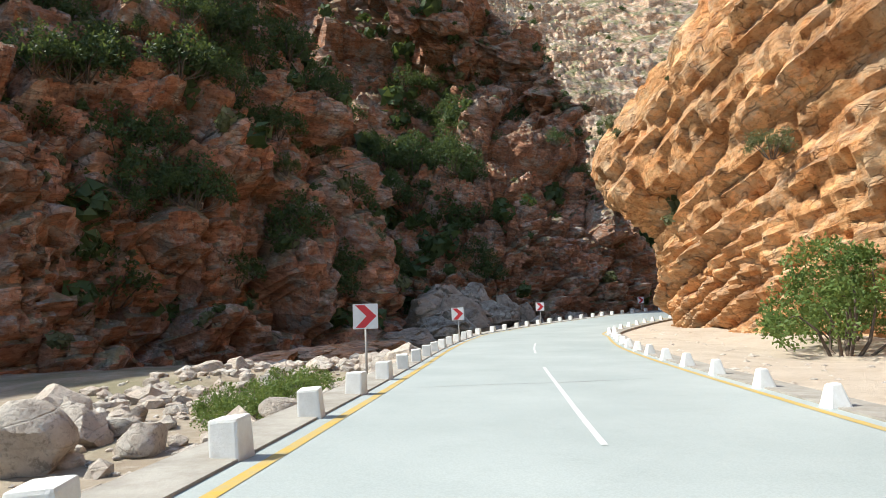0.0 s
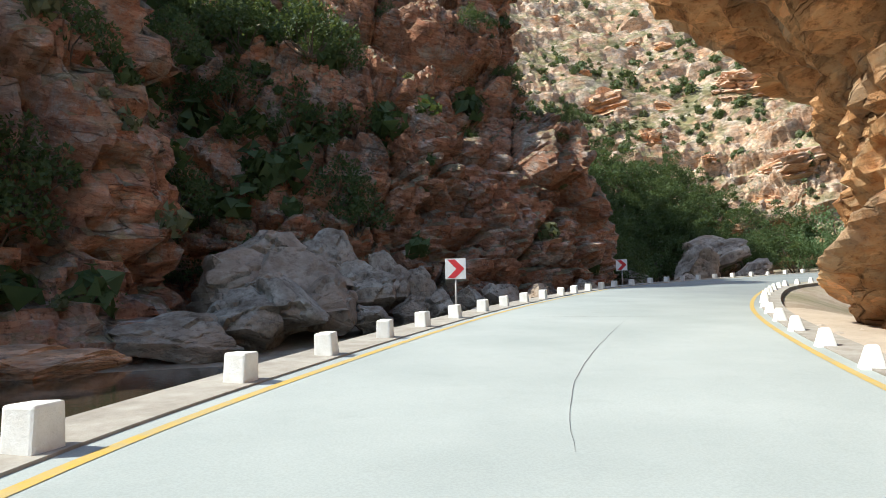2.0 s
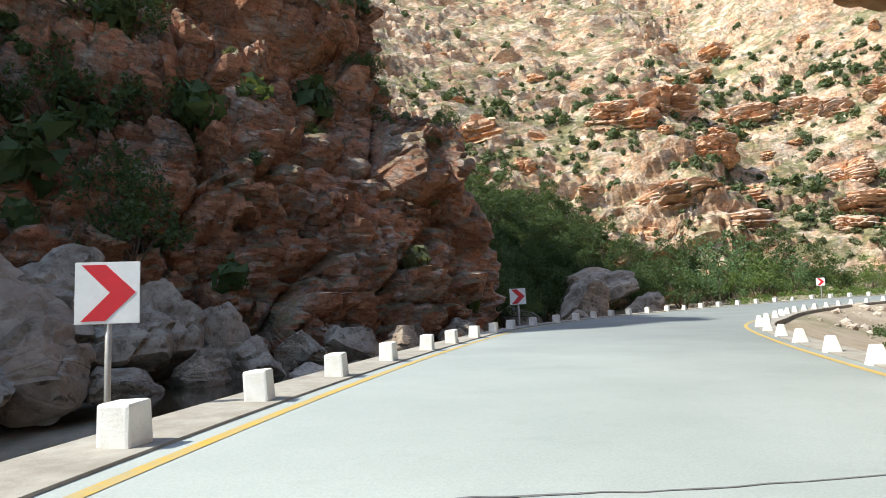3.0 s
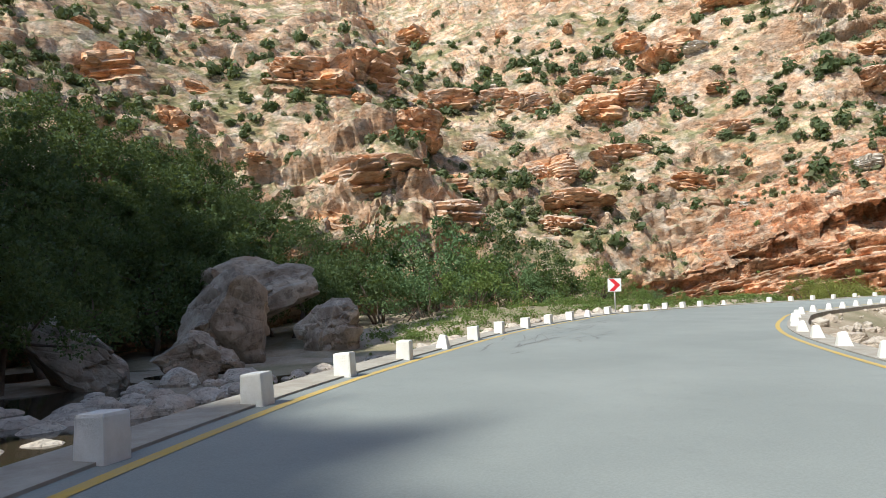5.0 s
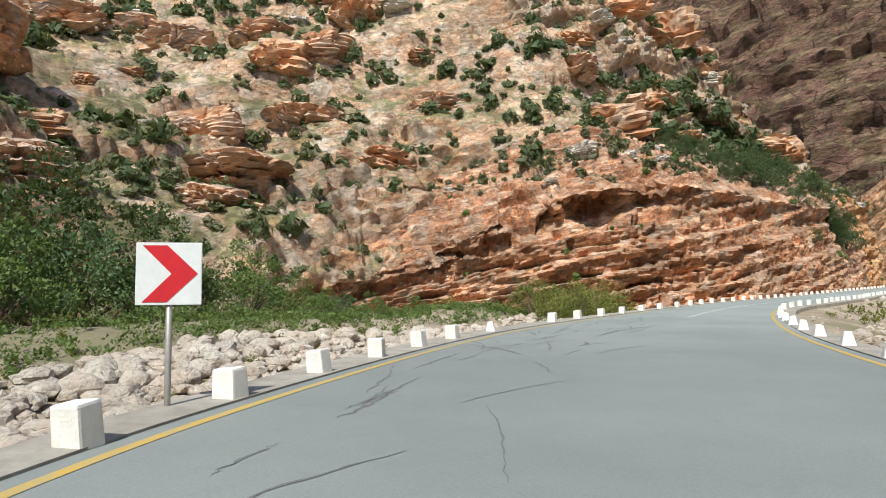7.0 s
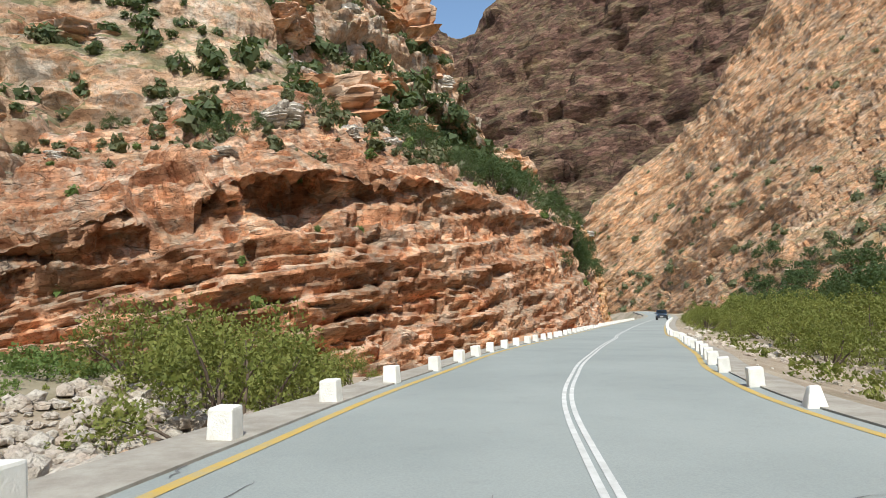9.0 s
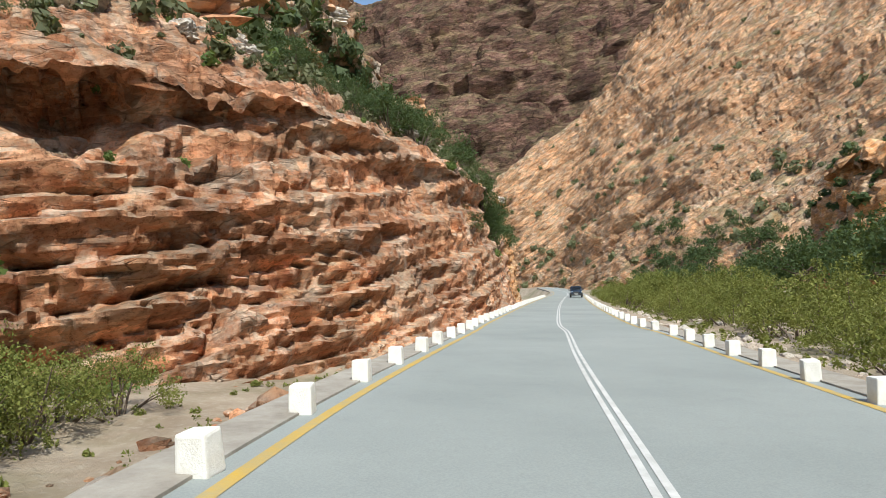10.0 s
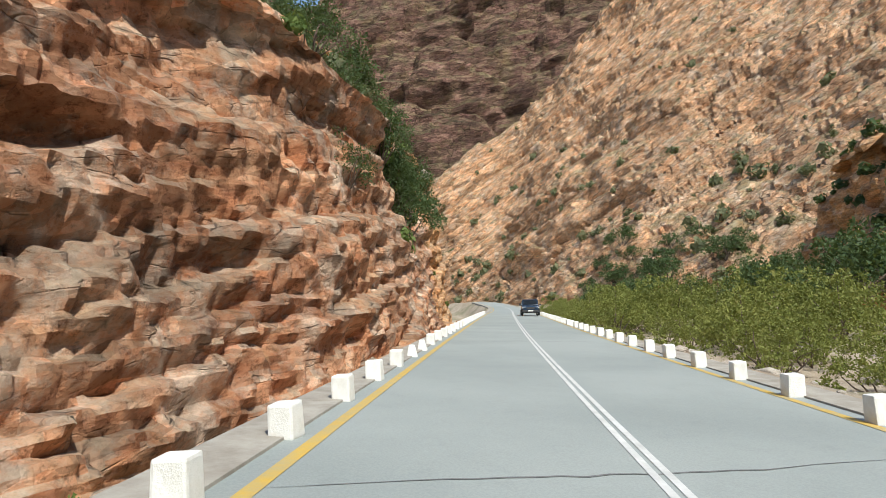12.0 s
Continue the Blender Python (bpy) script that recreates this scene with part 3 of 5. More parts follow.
cliff("cliff_1", ctrl, 0.15, 0.13, 12.0, BED_LIT, ((2.6, 14.0, 0.7), (0.9, 3.4, 0.45)), ((1.4, 50.0, 1.25), (0.55, 7.0, 0.75), (0.22, 3.0, 0.28)), ROCK_LIT,
      "sunlit orange sandstone cliff overhanging the road", rough=(0.6, 7.0), seed=3, flip=True, wear=1)


def slope(foot, side=1):
    """Control rows from feet (x, y, z, bluff, steep, high): a bluff stands on the foot, a slope goes on from it to the top."""
    rows = []
    for k, (x, y, z, bluff, steep, high) in enumerate(foot):
        a, b = foot[max(k - 1, 0)], foot[min(k + 1, len(foot) - 1)]
        t = Vector((b[0] - a[0], b[1] - a[1])).normalized()
        back = Vector((t.y, -t.x)) * -side
        rest = high - bluff
        line = [(-1.2, -2.5), (0, 0), (bluff * 0.1, bluff * 0.5), (bluff * 0.22, bluff)]
        line += [(bluff * 0.22 + rest * f / steep, bluff + rest * f) for f in (0.12, 0.3, 0.5, 0.75, 1.0)]
        line.append((line[-1][0] + 25, high + 6))
        rows.append([(x + back.x * o, y + back.y * o, z + u) for o, u in line])
    return rows


# shaded red cliffs beyond the river: two buttresses with a gully between them
LEFT_FOOT = [(-31, 38, -1, 16, 1.35, 88), (-19, 58, -1, 20, 1.9, 86), (-10, 70, -1, 24, 2.0, 76), (-4.5, 79.5, -1, 22, 1.9, 77),
             (-9, 91, 2, 5, 1.25, 90), (1, 92.5, 0, 9, 1.4, 88), (13, 95.5, 0, 14, 1.6, 78), (25, 101.5, 0, 14, 1.65, 52), (35.5, 110, 0, 16, 1.8, 42), (35, 121, 0, 18, 2.2, 52), (28, 140, 0, 20, 2.4, 86), (24, 158, 0, 18, 2.2, 104)]
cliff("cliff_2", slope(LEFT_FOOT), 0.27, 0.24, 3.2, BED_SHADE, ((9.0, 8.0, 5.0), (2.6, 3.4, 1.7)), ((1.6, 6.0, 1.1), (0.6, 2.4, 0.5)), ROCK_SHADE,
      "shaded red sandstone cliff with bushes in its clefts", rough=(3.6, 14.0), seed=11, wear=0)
# Out of view: a coarse stretch of wall added to block the sun.
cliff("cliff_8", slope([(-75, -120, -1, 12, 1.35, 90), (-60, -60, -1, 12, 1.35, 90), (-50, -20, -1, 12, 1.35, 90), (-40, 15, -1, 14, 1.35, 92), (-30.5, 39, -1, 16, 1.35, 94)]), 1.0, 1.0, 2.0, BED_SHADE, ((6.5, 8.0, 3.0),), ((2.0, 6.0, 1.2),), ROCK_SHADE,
      "unseen red cliff behind the start, added to block the sun", rough=(2.6, 14.0), seed=12)

# the sunlit hill that the road bends towards, with a red ledge near its foot
HILL_FOOT = [(30, 152, 1, 6, 1.0, 165), (66, 153, 1, 7, 0.9, 165), (84, 153, 1, 12, 0.85, 155), (96, 147, 1, 22, 0.75, 150), (106, 141, 1, 9, 0.8, 150), (122, 129, 2, 5, 0.95, 135), (135.5, 118.5, 2, 6, 1.25, 115), (140.2, 107.3, 2, 8, 1.45, 104),
             (143.8, 99.8, 2, 9, 1.5, 96), (150.2, 91.8, 1.5, 9, 1.5, 86), (157.8, 85.0, 1.2, 8, 1.5, 80), (166.3, 78.2, 1.2, 8, 1.6, 74), (181.8, 71.2, 1.2, 8, 1.8, 64), (199.5, 63.5, 1.2, 12, 2.0, 52), (213, 58.5, 1.2, 12, 2.0, 30), (221, 63, 1.2, 8, 1.5, 26), (229, 87, 1.2, 5, 1.0, 34)]
cliff("cliff_3", slope(HILL_FOOT), 0.34, 0.29, 2.6, BED_HILL, ((6.0, 12.0, 2.6), (2.0, 4.6, 1.3), (0.8, 1.6, 0.4)), ((1.7, 18.0, 1.5), (0.7, 5.0, 0.5)), ROCK_HILL,
      "sunlit rocky hillside with pale outcrops and scrub", rough=(2.4, 17.0), seed=23, outcrop=14.0, wear=1, terrace=(7.0, 3.0))

# the red ledge along the hill's foot: x, y, height of its top, depth of the hollows under it
LEDGE = [(122, 130, 4, 0.0), (130.5, 119.5, 8, 0.2), (135.5, 108, 13, 0.4), (138.5, 100, 15, 0.6), (143.2, 92.8, 15.5, 0.7), (147.8, 86.6, 15, 0.4), (154.5, 80.3, 14, 0.2), (162.5, 73.4, 13.5, 0.2), (178, 66.0, 14.5, 0.0), (197, 58.2, 17, 0.0), (211, 52.6, 17, 0.0), (220, 57, 11, 0.0), (226, 74, 5, 0.0)]
ctrl = []
for k, (x, y, top, hollow) in enumerate(LEDGE):
    a, b = LEDGE[max(k - 1, 0)], LEDGE[min(k + 1, len(LEDGE) - 1)]
    t = Vector((b[0] - a[0], b[1] - a[1])).normalized()
    back = Vector((-t.y, t.x))
    ctrl.append([(x + back.x * o, y + back.y * o, z) for o, z in (
        (-4.0, -4.0), (-1.8, -1.4), (-0.1, top * 0.2), (0.5, top * 0.46), (1.2, top * 0.68), (1.6 + hollow * 1.3, top * 0.8), (1.2 + hollow, top * 0.93), (0.9, top), (2.2, top + 1.0), (6.5, top + 4.5), (15, top + 10))])


def gold_end(mid):
    flat = mid.reshape(-1, 3)
    return flat[:, 0] + 12 * fbm(flat, 5, 3, 79) > 196


cliff("cliff_7", ctrl, 0.17, 0.135, 3.0, BED_HILL, ((3.4, 13.0, 1.2), (1.3, 5.0, 0.6), (0.55, 1.6, 0.35)), ((2.1, 45.0, 2.0), (0.95, 9.0, 1.1), (0.35, 3.5, 0.3)), [ROCK_RED, ROCK_LIT],
      "banded red rock ledge beside the straight", rough=(1.0, 8.0), seed=29, slot=gold_end, wear=1,
      caves=((139.6, 101.6, 13.2, 4.3, 2.1, 4.6), (136.0, 109.4, 12.0, 3.2, 1.7, 3.6), (137.0, 105.6, 10.4, 1.5, 1.0, 2.0), (142.4, 96.4, 11.6, 1.4, 1.0, 1.8), (147.0, 88.6, 11.6, 1.2, 0.9, 1.6), (151.0, 83.8, 7.4, 2.0, 0.7, 1.6), (168.0, 71.0, 3.4, 1.6, 0.8, 1.2)),
      ease=lambda p: np.interp(p[:, 0], [143, 152], [1.0, 0.45]))


def away(right, ahead, up):
    """A place by metres to the right of and along the straight's heading, from its start."""
    return (133.2 + 0.915 * ahead - 0.403 * right, 78.9 - 0.403 * ahead - 0.915 * right, up)


# far slope of orange rock, right of the straight's end: foot and crest
far_rows = []
for r0, a0, r1, a1, z1 in ((-90, 350, -80, 362, 30), (-60, 330, -50, 350, 48), (-25, 300, -22, 345, 70), (0, 265, 22, 350, 99), (18, 220, 64, 350, 155), (42, 175, 120, 340, 215), (72, 130, 180, 300, 240), (92, 80, 220, 240, 240), (115, 20, 250, 150, 220), (140, -40, 260, 60, 200)):
    far_rows.append([away(r0 + (r1 - r0) * f, a0 + (a1 - a0) * f, 0.5 + (z1 - 0.5) * u) for f, u in ((-0.05, -0.04), (0, 0), (0.2, 0.16), (0.5, 0.46), (0.8, 0.8), (1, 1), (1.25, 1.05))])
cliff("cliff_4", far_rows, 1.0, 0.9, 1.6, BED_FAR, ((9.0, 30.0, 2.0), (3.4, 12.0, 1.2)), ((5.0, 120.0, 4.4), (2.0, 45.0, 2.2)), ROCK_FAR,
      "far steep slope of tilted orange rock", rough=(8.0, 42.0), seed=41, wear=0)

# rock fin at the foot of that slope
fin = [(away(r, a, 0)[0], away(r, a, 0)[1], 0, b, s, h) for r, a, b, s, h in ((56, 62, 6, 1.6, 16), (45, 74, 11, 2.2, 21), (43, 90, 14, 2.4, 24), (47, 108, 13, 2.2, 23), (62, 122, 9, 1.8, 20), (90, 128, 6, 1.5, 20))]
cliff("cliff_6", slope(fin, -1), 0.5, 0.4, 2.0, BED_FAR, ((3.5, 5.0, 2.4), (1.4, 2.6, 1.1)), ((1.2, 4.0, 1.2),), ROCK_LIT,
      "jagged orange rock fin above riverside bushes", rough=(1.5, 9.0), seed=61, flip=True)

# dark mountain at the valley's end
mountain_rows = []
for right, ahead, high in ((-1300, 1000, 800), (-700, 990, 740), (-480, 985, 720), (-385, 982, 650), (-290, 978, 720), (-160, 960, 760), (60, 940, 760), (300, 920, 820), (700, 850, 800), (1100, 700, 760)):
    mountain_rows.append([away(right, ahead - 60, -6), away(right, ahead, 30), away(right, ahead + 120, high * 0.35), away(right, ahead + 250, high * 0.75), away(right, ahead + 420, high), away(right, ahead + 700, high * 1.02)])
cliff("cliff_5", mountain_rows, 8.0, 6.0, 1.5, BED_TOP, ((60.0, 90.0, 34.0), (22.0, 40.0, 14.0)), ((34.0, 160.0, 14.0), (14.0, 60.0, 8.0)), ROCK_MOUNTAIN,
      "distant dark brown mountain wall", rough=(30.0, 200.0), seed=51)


# ---- guard blocks and signs ----
def guard_block_mesh(high, wide, taper, seed):
    rnd = random.Random(seed)
    bm = bmesh.new()
    bmesh.ops.create_cube(bm, size=1.0)
    for v in bm.verts:
        top = v.co.z > 0
        k = taper if top else 1.0
        v.co.x *= wide * k
        v.co.y *= wide * k
        v.co.z = high if top else -0.06
        v.co += Vector([rnd.uniform(-0.014, 0.014) for _ in range(3)])
    bmesh.ops.bevel(bm, geom=bm.edges[:], offset=0.035, segments=2, affect="EDGES", profile=0.6)
    me = bpy.data.meshes.new("guard_block")
    bm.to_mesh(me)
    bm.free()
    me.materials.append(GUARD)
    return me


SQUARE = [guard_block_mesh(0.39, 0.34, 0.93, k) for k in range(5)]
TAPERED = [guard_block_mesh(0.33, 0.36, 0.5, k + 9) for k in range(3)]
rnd = random.Random(5)


def guard_block(s, side, tapered):
    """A guard block at s metres along one kerb; those on the straight are smaller."""
    out = float(half_width(s)) + (float(shelf(s)) if side < 0 else float(np.interp(s, [88, 110, 150, 175, 205, 226, 270], [0.35, 0.35, 0.5, 0.55, 0.45, 0.24, 0.2])))
    ob = new("guard_block", rnd.choice(TAPERED if tapered else SQUARE))
    ob.matrix_basis = pose(*on_road(s, side * out, 0.03), rnd.uniform(-3, 3), rnd.uniform(-3, 3), heading(s) + rnd.uniform(-7, 7)) @ Matrix.Scale(float(np.interp(s, [208, 226], [0.96, 0.78])), 4)
    tagged(ob, "whitewashed tapered concrete guard block on the kerb" if tapered else "whitewashed square concrete guard block on the kerb", "guard block", "guard blocks along the road")


def guard_blocks(anchors, side, tapered):
    """Guard blocks along one kerb: (s, number of spaces to the next anchor)."""
    for (s0, n), (s1, _) in zip(anchors, anchors[1:]):
        for j in range(n):
            s = s0 + (s1 - s0) * j / n + (rnd.uniform(-0.12, 0.12) if j else 0)
            guard_block(s, side, tapered(s))


guard_blocks([(61.2, 3), (69.6, 13), (106.4, 6), (122.3, 10), (149.7, 6), (166.2, 6), (184.0, 6), (199.3, 1), (202.6, 0), (208.6, 4), (220.3, 8), (241.4, 11), (267.2, 29), (336, 1)], -1, lambda s: min(abs(s - k) for k in (166.2, 184.0, 202.6, 273.9, 276.3)) < 0.9)
guard_block(202.6, -1, True)
guard_blocks([(60, 11), (88.8, 8), (109.5, 22), (173.1, 5), (189.2, 4), (202.3, 3), (211.8, 5), (226.1, 8), (244.2, 9), (266.5, 30), (336, 1)], 1, lambda s: s < 222)


def chevron_sign():
    thing = new("chevron_sign")
    bm = bmesh.new()
    bmesh.ops.create_cube(bm, size=1.0, matrix=Matrix.Translation((0, 0, 1.47)) @ Matrix.Diagonal((0.75, 0.016, 0.75, 1)))
    bmesh.ops.bevel(bm, geom=bm.edges[:], offset=0.006, segments=2, affect="EDGES")
    part("panel", bm, SIGN_WHITE, thing, "white reflective square panel")
    bm = bmesh.new()
    pts = [(-0.30, 0.34), (-0.02, 0.34), (0.33, 0.0), (-0.02, -0.34), (-0.30, -0.34), (0.03, 0.0)]
    front = [bm.verts.new((x, -0.013, 1.47 + z)) for x, z in pts]
    back = [bm.verts.new((x, -0.009, 1.47 + z)) for x, z in pts]
    for idx in ((0, 1, 2, 5), (5, 2, 3, 4)):
        bm.faces.new([front[i] for i in idx][::-1])
        bm.faces.new([back[i] for i in idx])
    for i in range(6):
        bm.faces.new((front[i], front[(i + 1) % 6], back[(i + 1) % 6], back[i]))
    bmesh.ops.recalc_face_normals(bm, faces=bm.faces[:])
    part("chevron", bm, SIGN_RED, thing, "red arrow head pointing along the bend")
    bm = bmesh.new()
    bmesh.ops.create_cone(bm, cap_ends=True, segments=14, radius1=0.038, radius2=0.038, depth=2.9, matrix=Matrix.Translation((0, 0.05, 0.32)))
    part("post", bm, STEEL, thing, "galvanised steel post", True)
    for z in (1.25, 1.68):
        bm = bmesh.new()
        bmesh.ops.create_cube(bm, size=1.0, matrix=Matrix.Translation((0, 0.03, z)) @ Matrix.Diagonal((0.16, 0.045, 0.04, 1)))
        part("clamp", bm, SIGN_BACK, thing)
    return tagged(thing, "white square road sign with red chevron on a post", "road sign", "chevron signs along the bend")


sign = chevron_sign()
SIGNS = [(-2.35, 20.3, 0.25, 4, 1), (0.95, 41.0, 0.33, -4, -1.5), (8.95, 62.1, 0.75, -12, 1), (24.1, 81.8, 1.12, -30, 0), (66.05, 101.7, 1.91, -62, 2)]
for k, (x, y, z, turn, lean) in enumerate(SIGNS):
    m = pose(x, y, z, 0, lean, turn)
    if k:
        copy_thing(sign, m)
    else:
        sign.matrix_basis = m


# ---- plants ----
def leaf_quads(centres, spread, count, size, rng, squash=0.8):
    """Corners (n, 4, 3) of small pointed leaves round the centres."""
    c = np.repeat(np.asarray(centres, float), count, axis=0)
    r = np.repeat(np.asarray(spread, float), count)
    d = rng.normal(size=(len(c), 3))
    d /= np.linalg.norm(d, axis=1)[:, None]
    at = c + d * (r * rng.uniform(0.25, 1.0, len(c)) ** 0.6)[:, None] * (1, 1, squash)
    ax = d + 0.9 * rng.normal(size=(len(c), 3)) + (0, 0, 0.35)
    ax /= np.linalg.norm(ax, axis=1)[:, None]
    side = np.cross(ax, rng.normal(size=(len(c), 3)))
    side /= np.linalg.norm(side, axis=1)[:, None] + 1e-9
    length = size * rng.uniform(0.6, 1.4, len(c))[:, None]
    mid = at + ax * length * 0.45
    return np.stack([at, mid + side * length * 0.27, at + ax * length, mid - side * length * 0.27], 1)


def leaf_mesh(name, quads, material):
    """One leaf a face; leaves of four corners lose one."""
    if quads.shape[1] == 4:
        quads = np.stack([quads[:, 0], quads[:, 1] + (quads[:, 1] - quads[:, 3]) * 0.35, 0.35 * quads[:, 3] + 0.65 * quads[:, 2]], 1)
    k = quads.shape[1]
    q = quads.reshape(-1, 3)
    return mesh_from(name, q, np.arange(len(q)).reshape(-1, k), material)


def dome(rng, count, wide, high, low=0.25):
    """Clump centres and radii that fill an uneven dome."""
    a = rng.uniform(0, 2 * np.pi, count)
    r = np.sqrt(rng.uniform(0, 1, count)) * wide
    top = high * np.sqrt(np.clip(1 - (r / wide) ** 2, 0.06, 1)) * rng.uniform(0.75, 1.15, count)
    z = low * high + (top - low * high) * rng.uniform(0.15, 1, count) ** 0.7
    return np.stack([np.cos(a) * r, np.sin(a) * r, z], 1), rng.uniform(0.1, 0.34, count) * wide


def limb(bm, a, b, r0, r1, bend, rng, segments=5, sides=6):
    """A tapered, slightly crooked branch from a to b."""
    a, b = Vector(a), Vector(b)
    rings = []
    off = Vector(rng.normal(size=3)) * bend
    for k in range(segments + 1):
        f = k / segments
        c = a.lerp(b, f) + off * math.sin(math.pi * f)
        r = r0 + (r1 - r0) * f
        axis_z = (b - a).normalized()
        x = axis_z.orthogonal().normalized()
        y = axis_z.cross(x)
        rings.append([bm.verts.new(c + (x * math.cos(2 * math.pi * j / sides) + y * math.sin(2 * math.pi * j / sides)) * r) for j in range(sides)])
    for p, q in zip(rings, rings[1:]):
        for j in range(sides):
            bm.faces.new((p[j], p[(j + 1) % sides], q[(j + 1) % sides], q[j]))


def bush(seed, wide, high, leaf, material, clumps=36, per=70, kind="bush", label="", trunk=0.0):
    """A bush or small tree: stems or a trunk with limbs, and a crown of many leaves in uneven clumps."""
    rng = np.random.default_rng(seed)
    thing = new(kind)
    centres, radii = dome(rng, clumps, wide, high, 0.15 if not trunk else 0.35)
    part_crown = child("crown", leaf_mesh("crown", leaf_quads(centres, radii, per, leaf, rng), material), thing)
    bm = bmesh.new()
    if trunk:
        fork = Vector((rng.normal() * 0.2, rng.normal() * 0.2, high * 0.35))
        limb(bm, (0, 0, -0.4), fork, trunk, trunk * 0.7, 0.08 * high, rng, 6, 9)
        for c in centres[:9]:
            limb(bm, fork, c, trunk * 0.5, trunk * 0.1, 0.05 * high, rng)
        part("trunk", bm, BARK, thing, smooth=True)
    else:
        for c in centres[:10]:
            limb(bm, (c[0] * 0.15, c[1] * 0.15, -0.3), c, 0.035 * high ** 0.5, 0.01, 0.08 * high, rng, 3, 4)
        part("stem", bm, BARK, thing, smooth=True)
    return tagged(thing, label, "tree" if trunk else "bush")


def put_copies(thing, places):
    """Sets the thing at the first place and copies at the others: (x, y, z, turn, size)."""
    for k, (x, y, z, turn, size) in enumerate(places):
        m = pose(x, y, z, 0, 0, turn)
        ob = thing if k == 0 else copy_thing(thing, m)
        ob.matrix_basis = m @ Matrix.Scale(size, 4)


def shrubs(name, surface, count, sizes, leaf, per, material, label, seed, accept, clumps=7):
    """Scrub on a rock face: many small bushes, rooted where the rock lies flat enough."""
    g, n = SURFACES[surface]
    rng = np.random.default_rng(seed)
    p, m = g.reshape(-1, 3), n.reshape(-1, 3)
    area = np.linalg.norm(np.cross(np.gradient(g, axis=0), np.gradient(g, axis=1)), axis=2).ravel()
    chance = area * np.clip(accept(p, m), 0, None)
    pick = rng.choice(len(p), count, p=chance / chance.sum())
    bm = bmesh.new()
    bmesh.ops.create_icosphere(bm, subdivisions=2, radius=1.0)
    ball = np.array([[v.co[:] for v in f.verts] for f in bm.faces])
    bm.free()
    forms = []
    for k in range(8):
        c, r = dome(rng, clumps, 0.5, 0.75, 0.0)
        q = leaf_quads(c, r * 1.5, per, 1.0, rng)
        leaves = np.stack([q[:, 0], q[:, 1], 0.3 * q[:, 2] + 0.7 * q[:, 3]], 1)
        twigs = []
        for centre, radius in ((np.array((0.0, 0.0, 0.3)), 0.4), (c[0] * 0.8, r[0] + 0.1))[:2 - k % 2]:
            keep = ball[rng.uniform(size=len(ball)) < 0.7]
            lump = (keep + (fbm(keep.reshape(-1, 3) + 3 * k, 0.6, 2, k).reshape(-1, 3, 1) - 0.5) * keep * 1.6) * radius
            middle = lump.mean(1, keepdims=True)
            twigs.append(middle * (1 + 0.18 * rng.normal(size=(len(lump), 1, 1))) + (lump - middle) * 1.2 + rng.normal(size=(len(lump), 3, 3)) * 0.035 + centre)
        forms.append((leaves, np.concatenate(twigs)))
    out = []
    for i in pick:
        f, lumps = forms[rng.integers(8)]
        size = sizes[0] + (sizes[1] - sizes[0]) * rng.uniform() ** 2
        base = f[:, :1]
        q = np.concatenate([base * size + (f - base) * leaf * rng.uniform(0.8, 1.25), lumps * size])
        a = rng.uniform(0, 2 * np.pi)
        rot = np.array([[math.cos(a), -math.sin(a), 0], [math.sin(a), math.cos(a), 0], [0, 0, 1]])
        out.append(q @ rot.T * (1, 1, rng.uniform(0.75, 1.2)) + p[i] + m[i] * 0.1 - (0, 0, 0.1 * size))
    return tagged(new(name, leaf_mesh(name, np.concatenate(out), material)), label, "scrub", kind="stuff")


def open_ground(seed, size, low=0.15, cut=0.45, top=75):
    """Chance of scrub: flatter rock, in patches."""
    return lambda p, m: np.clip((m[:, 2] - low) / 0.3, 0, 1) * np.clip((fbm(p, size, 3, seed) - cut) / 0.1, 0.05, 1) * (p[:, 2] > 1.0) * np.clip((top - p[:, 2]) / 20, 0.05, 1)


def gully(p, m):
    """Chance of scrub on the shaded cliffs: in the cleft between the buttresses and on their ledges."""
    cleft = np.exp(-(((p[:, 0] + 6 - 0.1 * p[:, 2]) / 6) ** 2)) * (p[:, 1] > 84) * 6
    return open_ground(5, 14, 0.05)(p, m) + np.clip((m[:, 2] + 0.1) / 0.3, 0, 1) * cleft * (p[:, 2] > 0.5)


def clear_of_ledge(p):
    """0 behind the red ledge's face, 1 elsewhere."""
    return ~((p[:, 0] > 126) & (p[:, 0] < 215) & (p[:, 2] < 18) & (p[:, 1] < 125))


def hill_band(p, m):
    """Denser bushes over the ledge and on the hill's shoulder above the straight."""
    shoulder = np.exp(-(((p[:, 0] - 178) / 16) ** 2)) * (p[:, 2] > 9) * (p[:, 2] < 42) * 2.5
    return (open_ground(27, 12, 0.15)(p, m) + np.clip(m[:, 2] / 0.3, 0, 1) * shoulder) * clear_of_ledge(p)


shrubs("cliff_scrub", "cliff_2", 620, (1.0, 4.4), 0.24, 14, LEAF_DARK, "dark green scrub in clefts of the shaded cliff", 1, gully)
shrubs("cliff_scrub", "cliff_2", 420, (0.6, 2.2), 0.18, 10, LEAF_GREY, "grey-green scrub on ledges of the shaded cliff", 2, open_ground(9, 10, 0.05))
shrubs("hillside_scrub", "cliff_3", 1300, (0.7, 2.2), 0.22, 6, LEAF_GREY, "grey-green scrub scattered over the sunlit hillside", 3, lambda p, m: open_ground(21, 10, 0.2)(p, m) * clear_of_ledge(p))
shrubs("hillside_scrub", "cliff_3", 1000, (0.9, 3.2), 0.22, 14, LEAF_HILL, "green bushes scattered over the sunlit hillside", 4, hill_band)
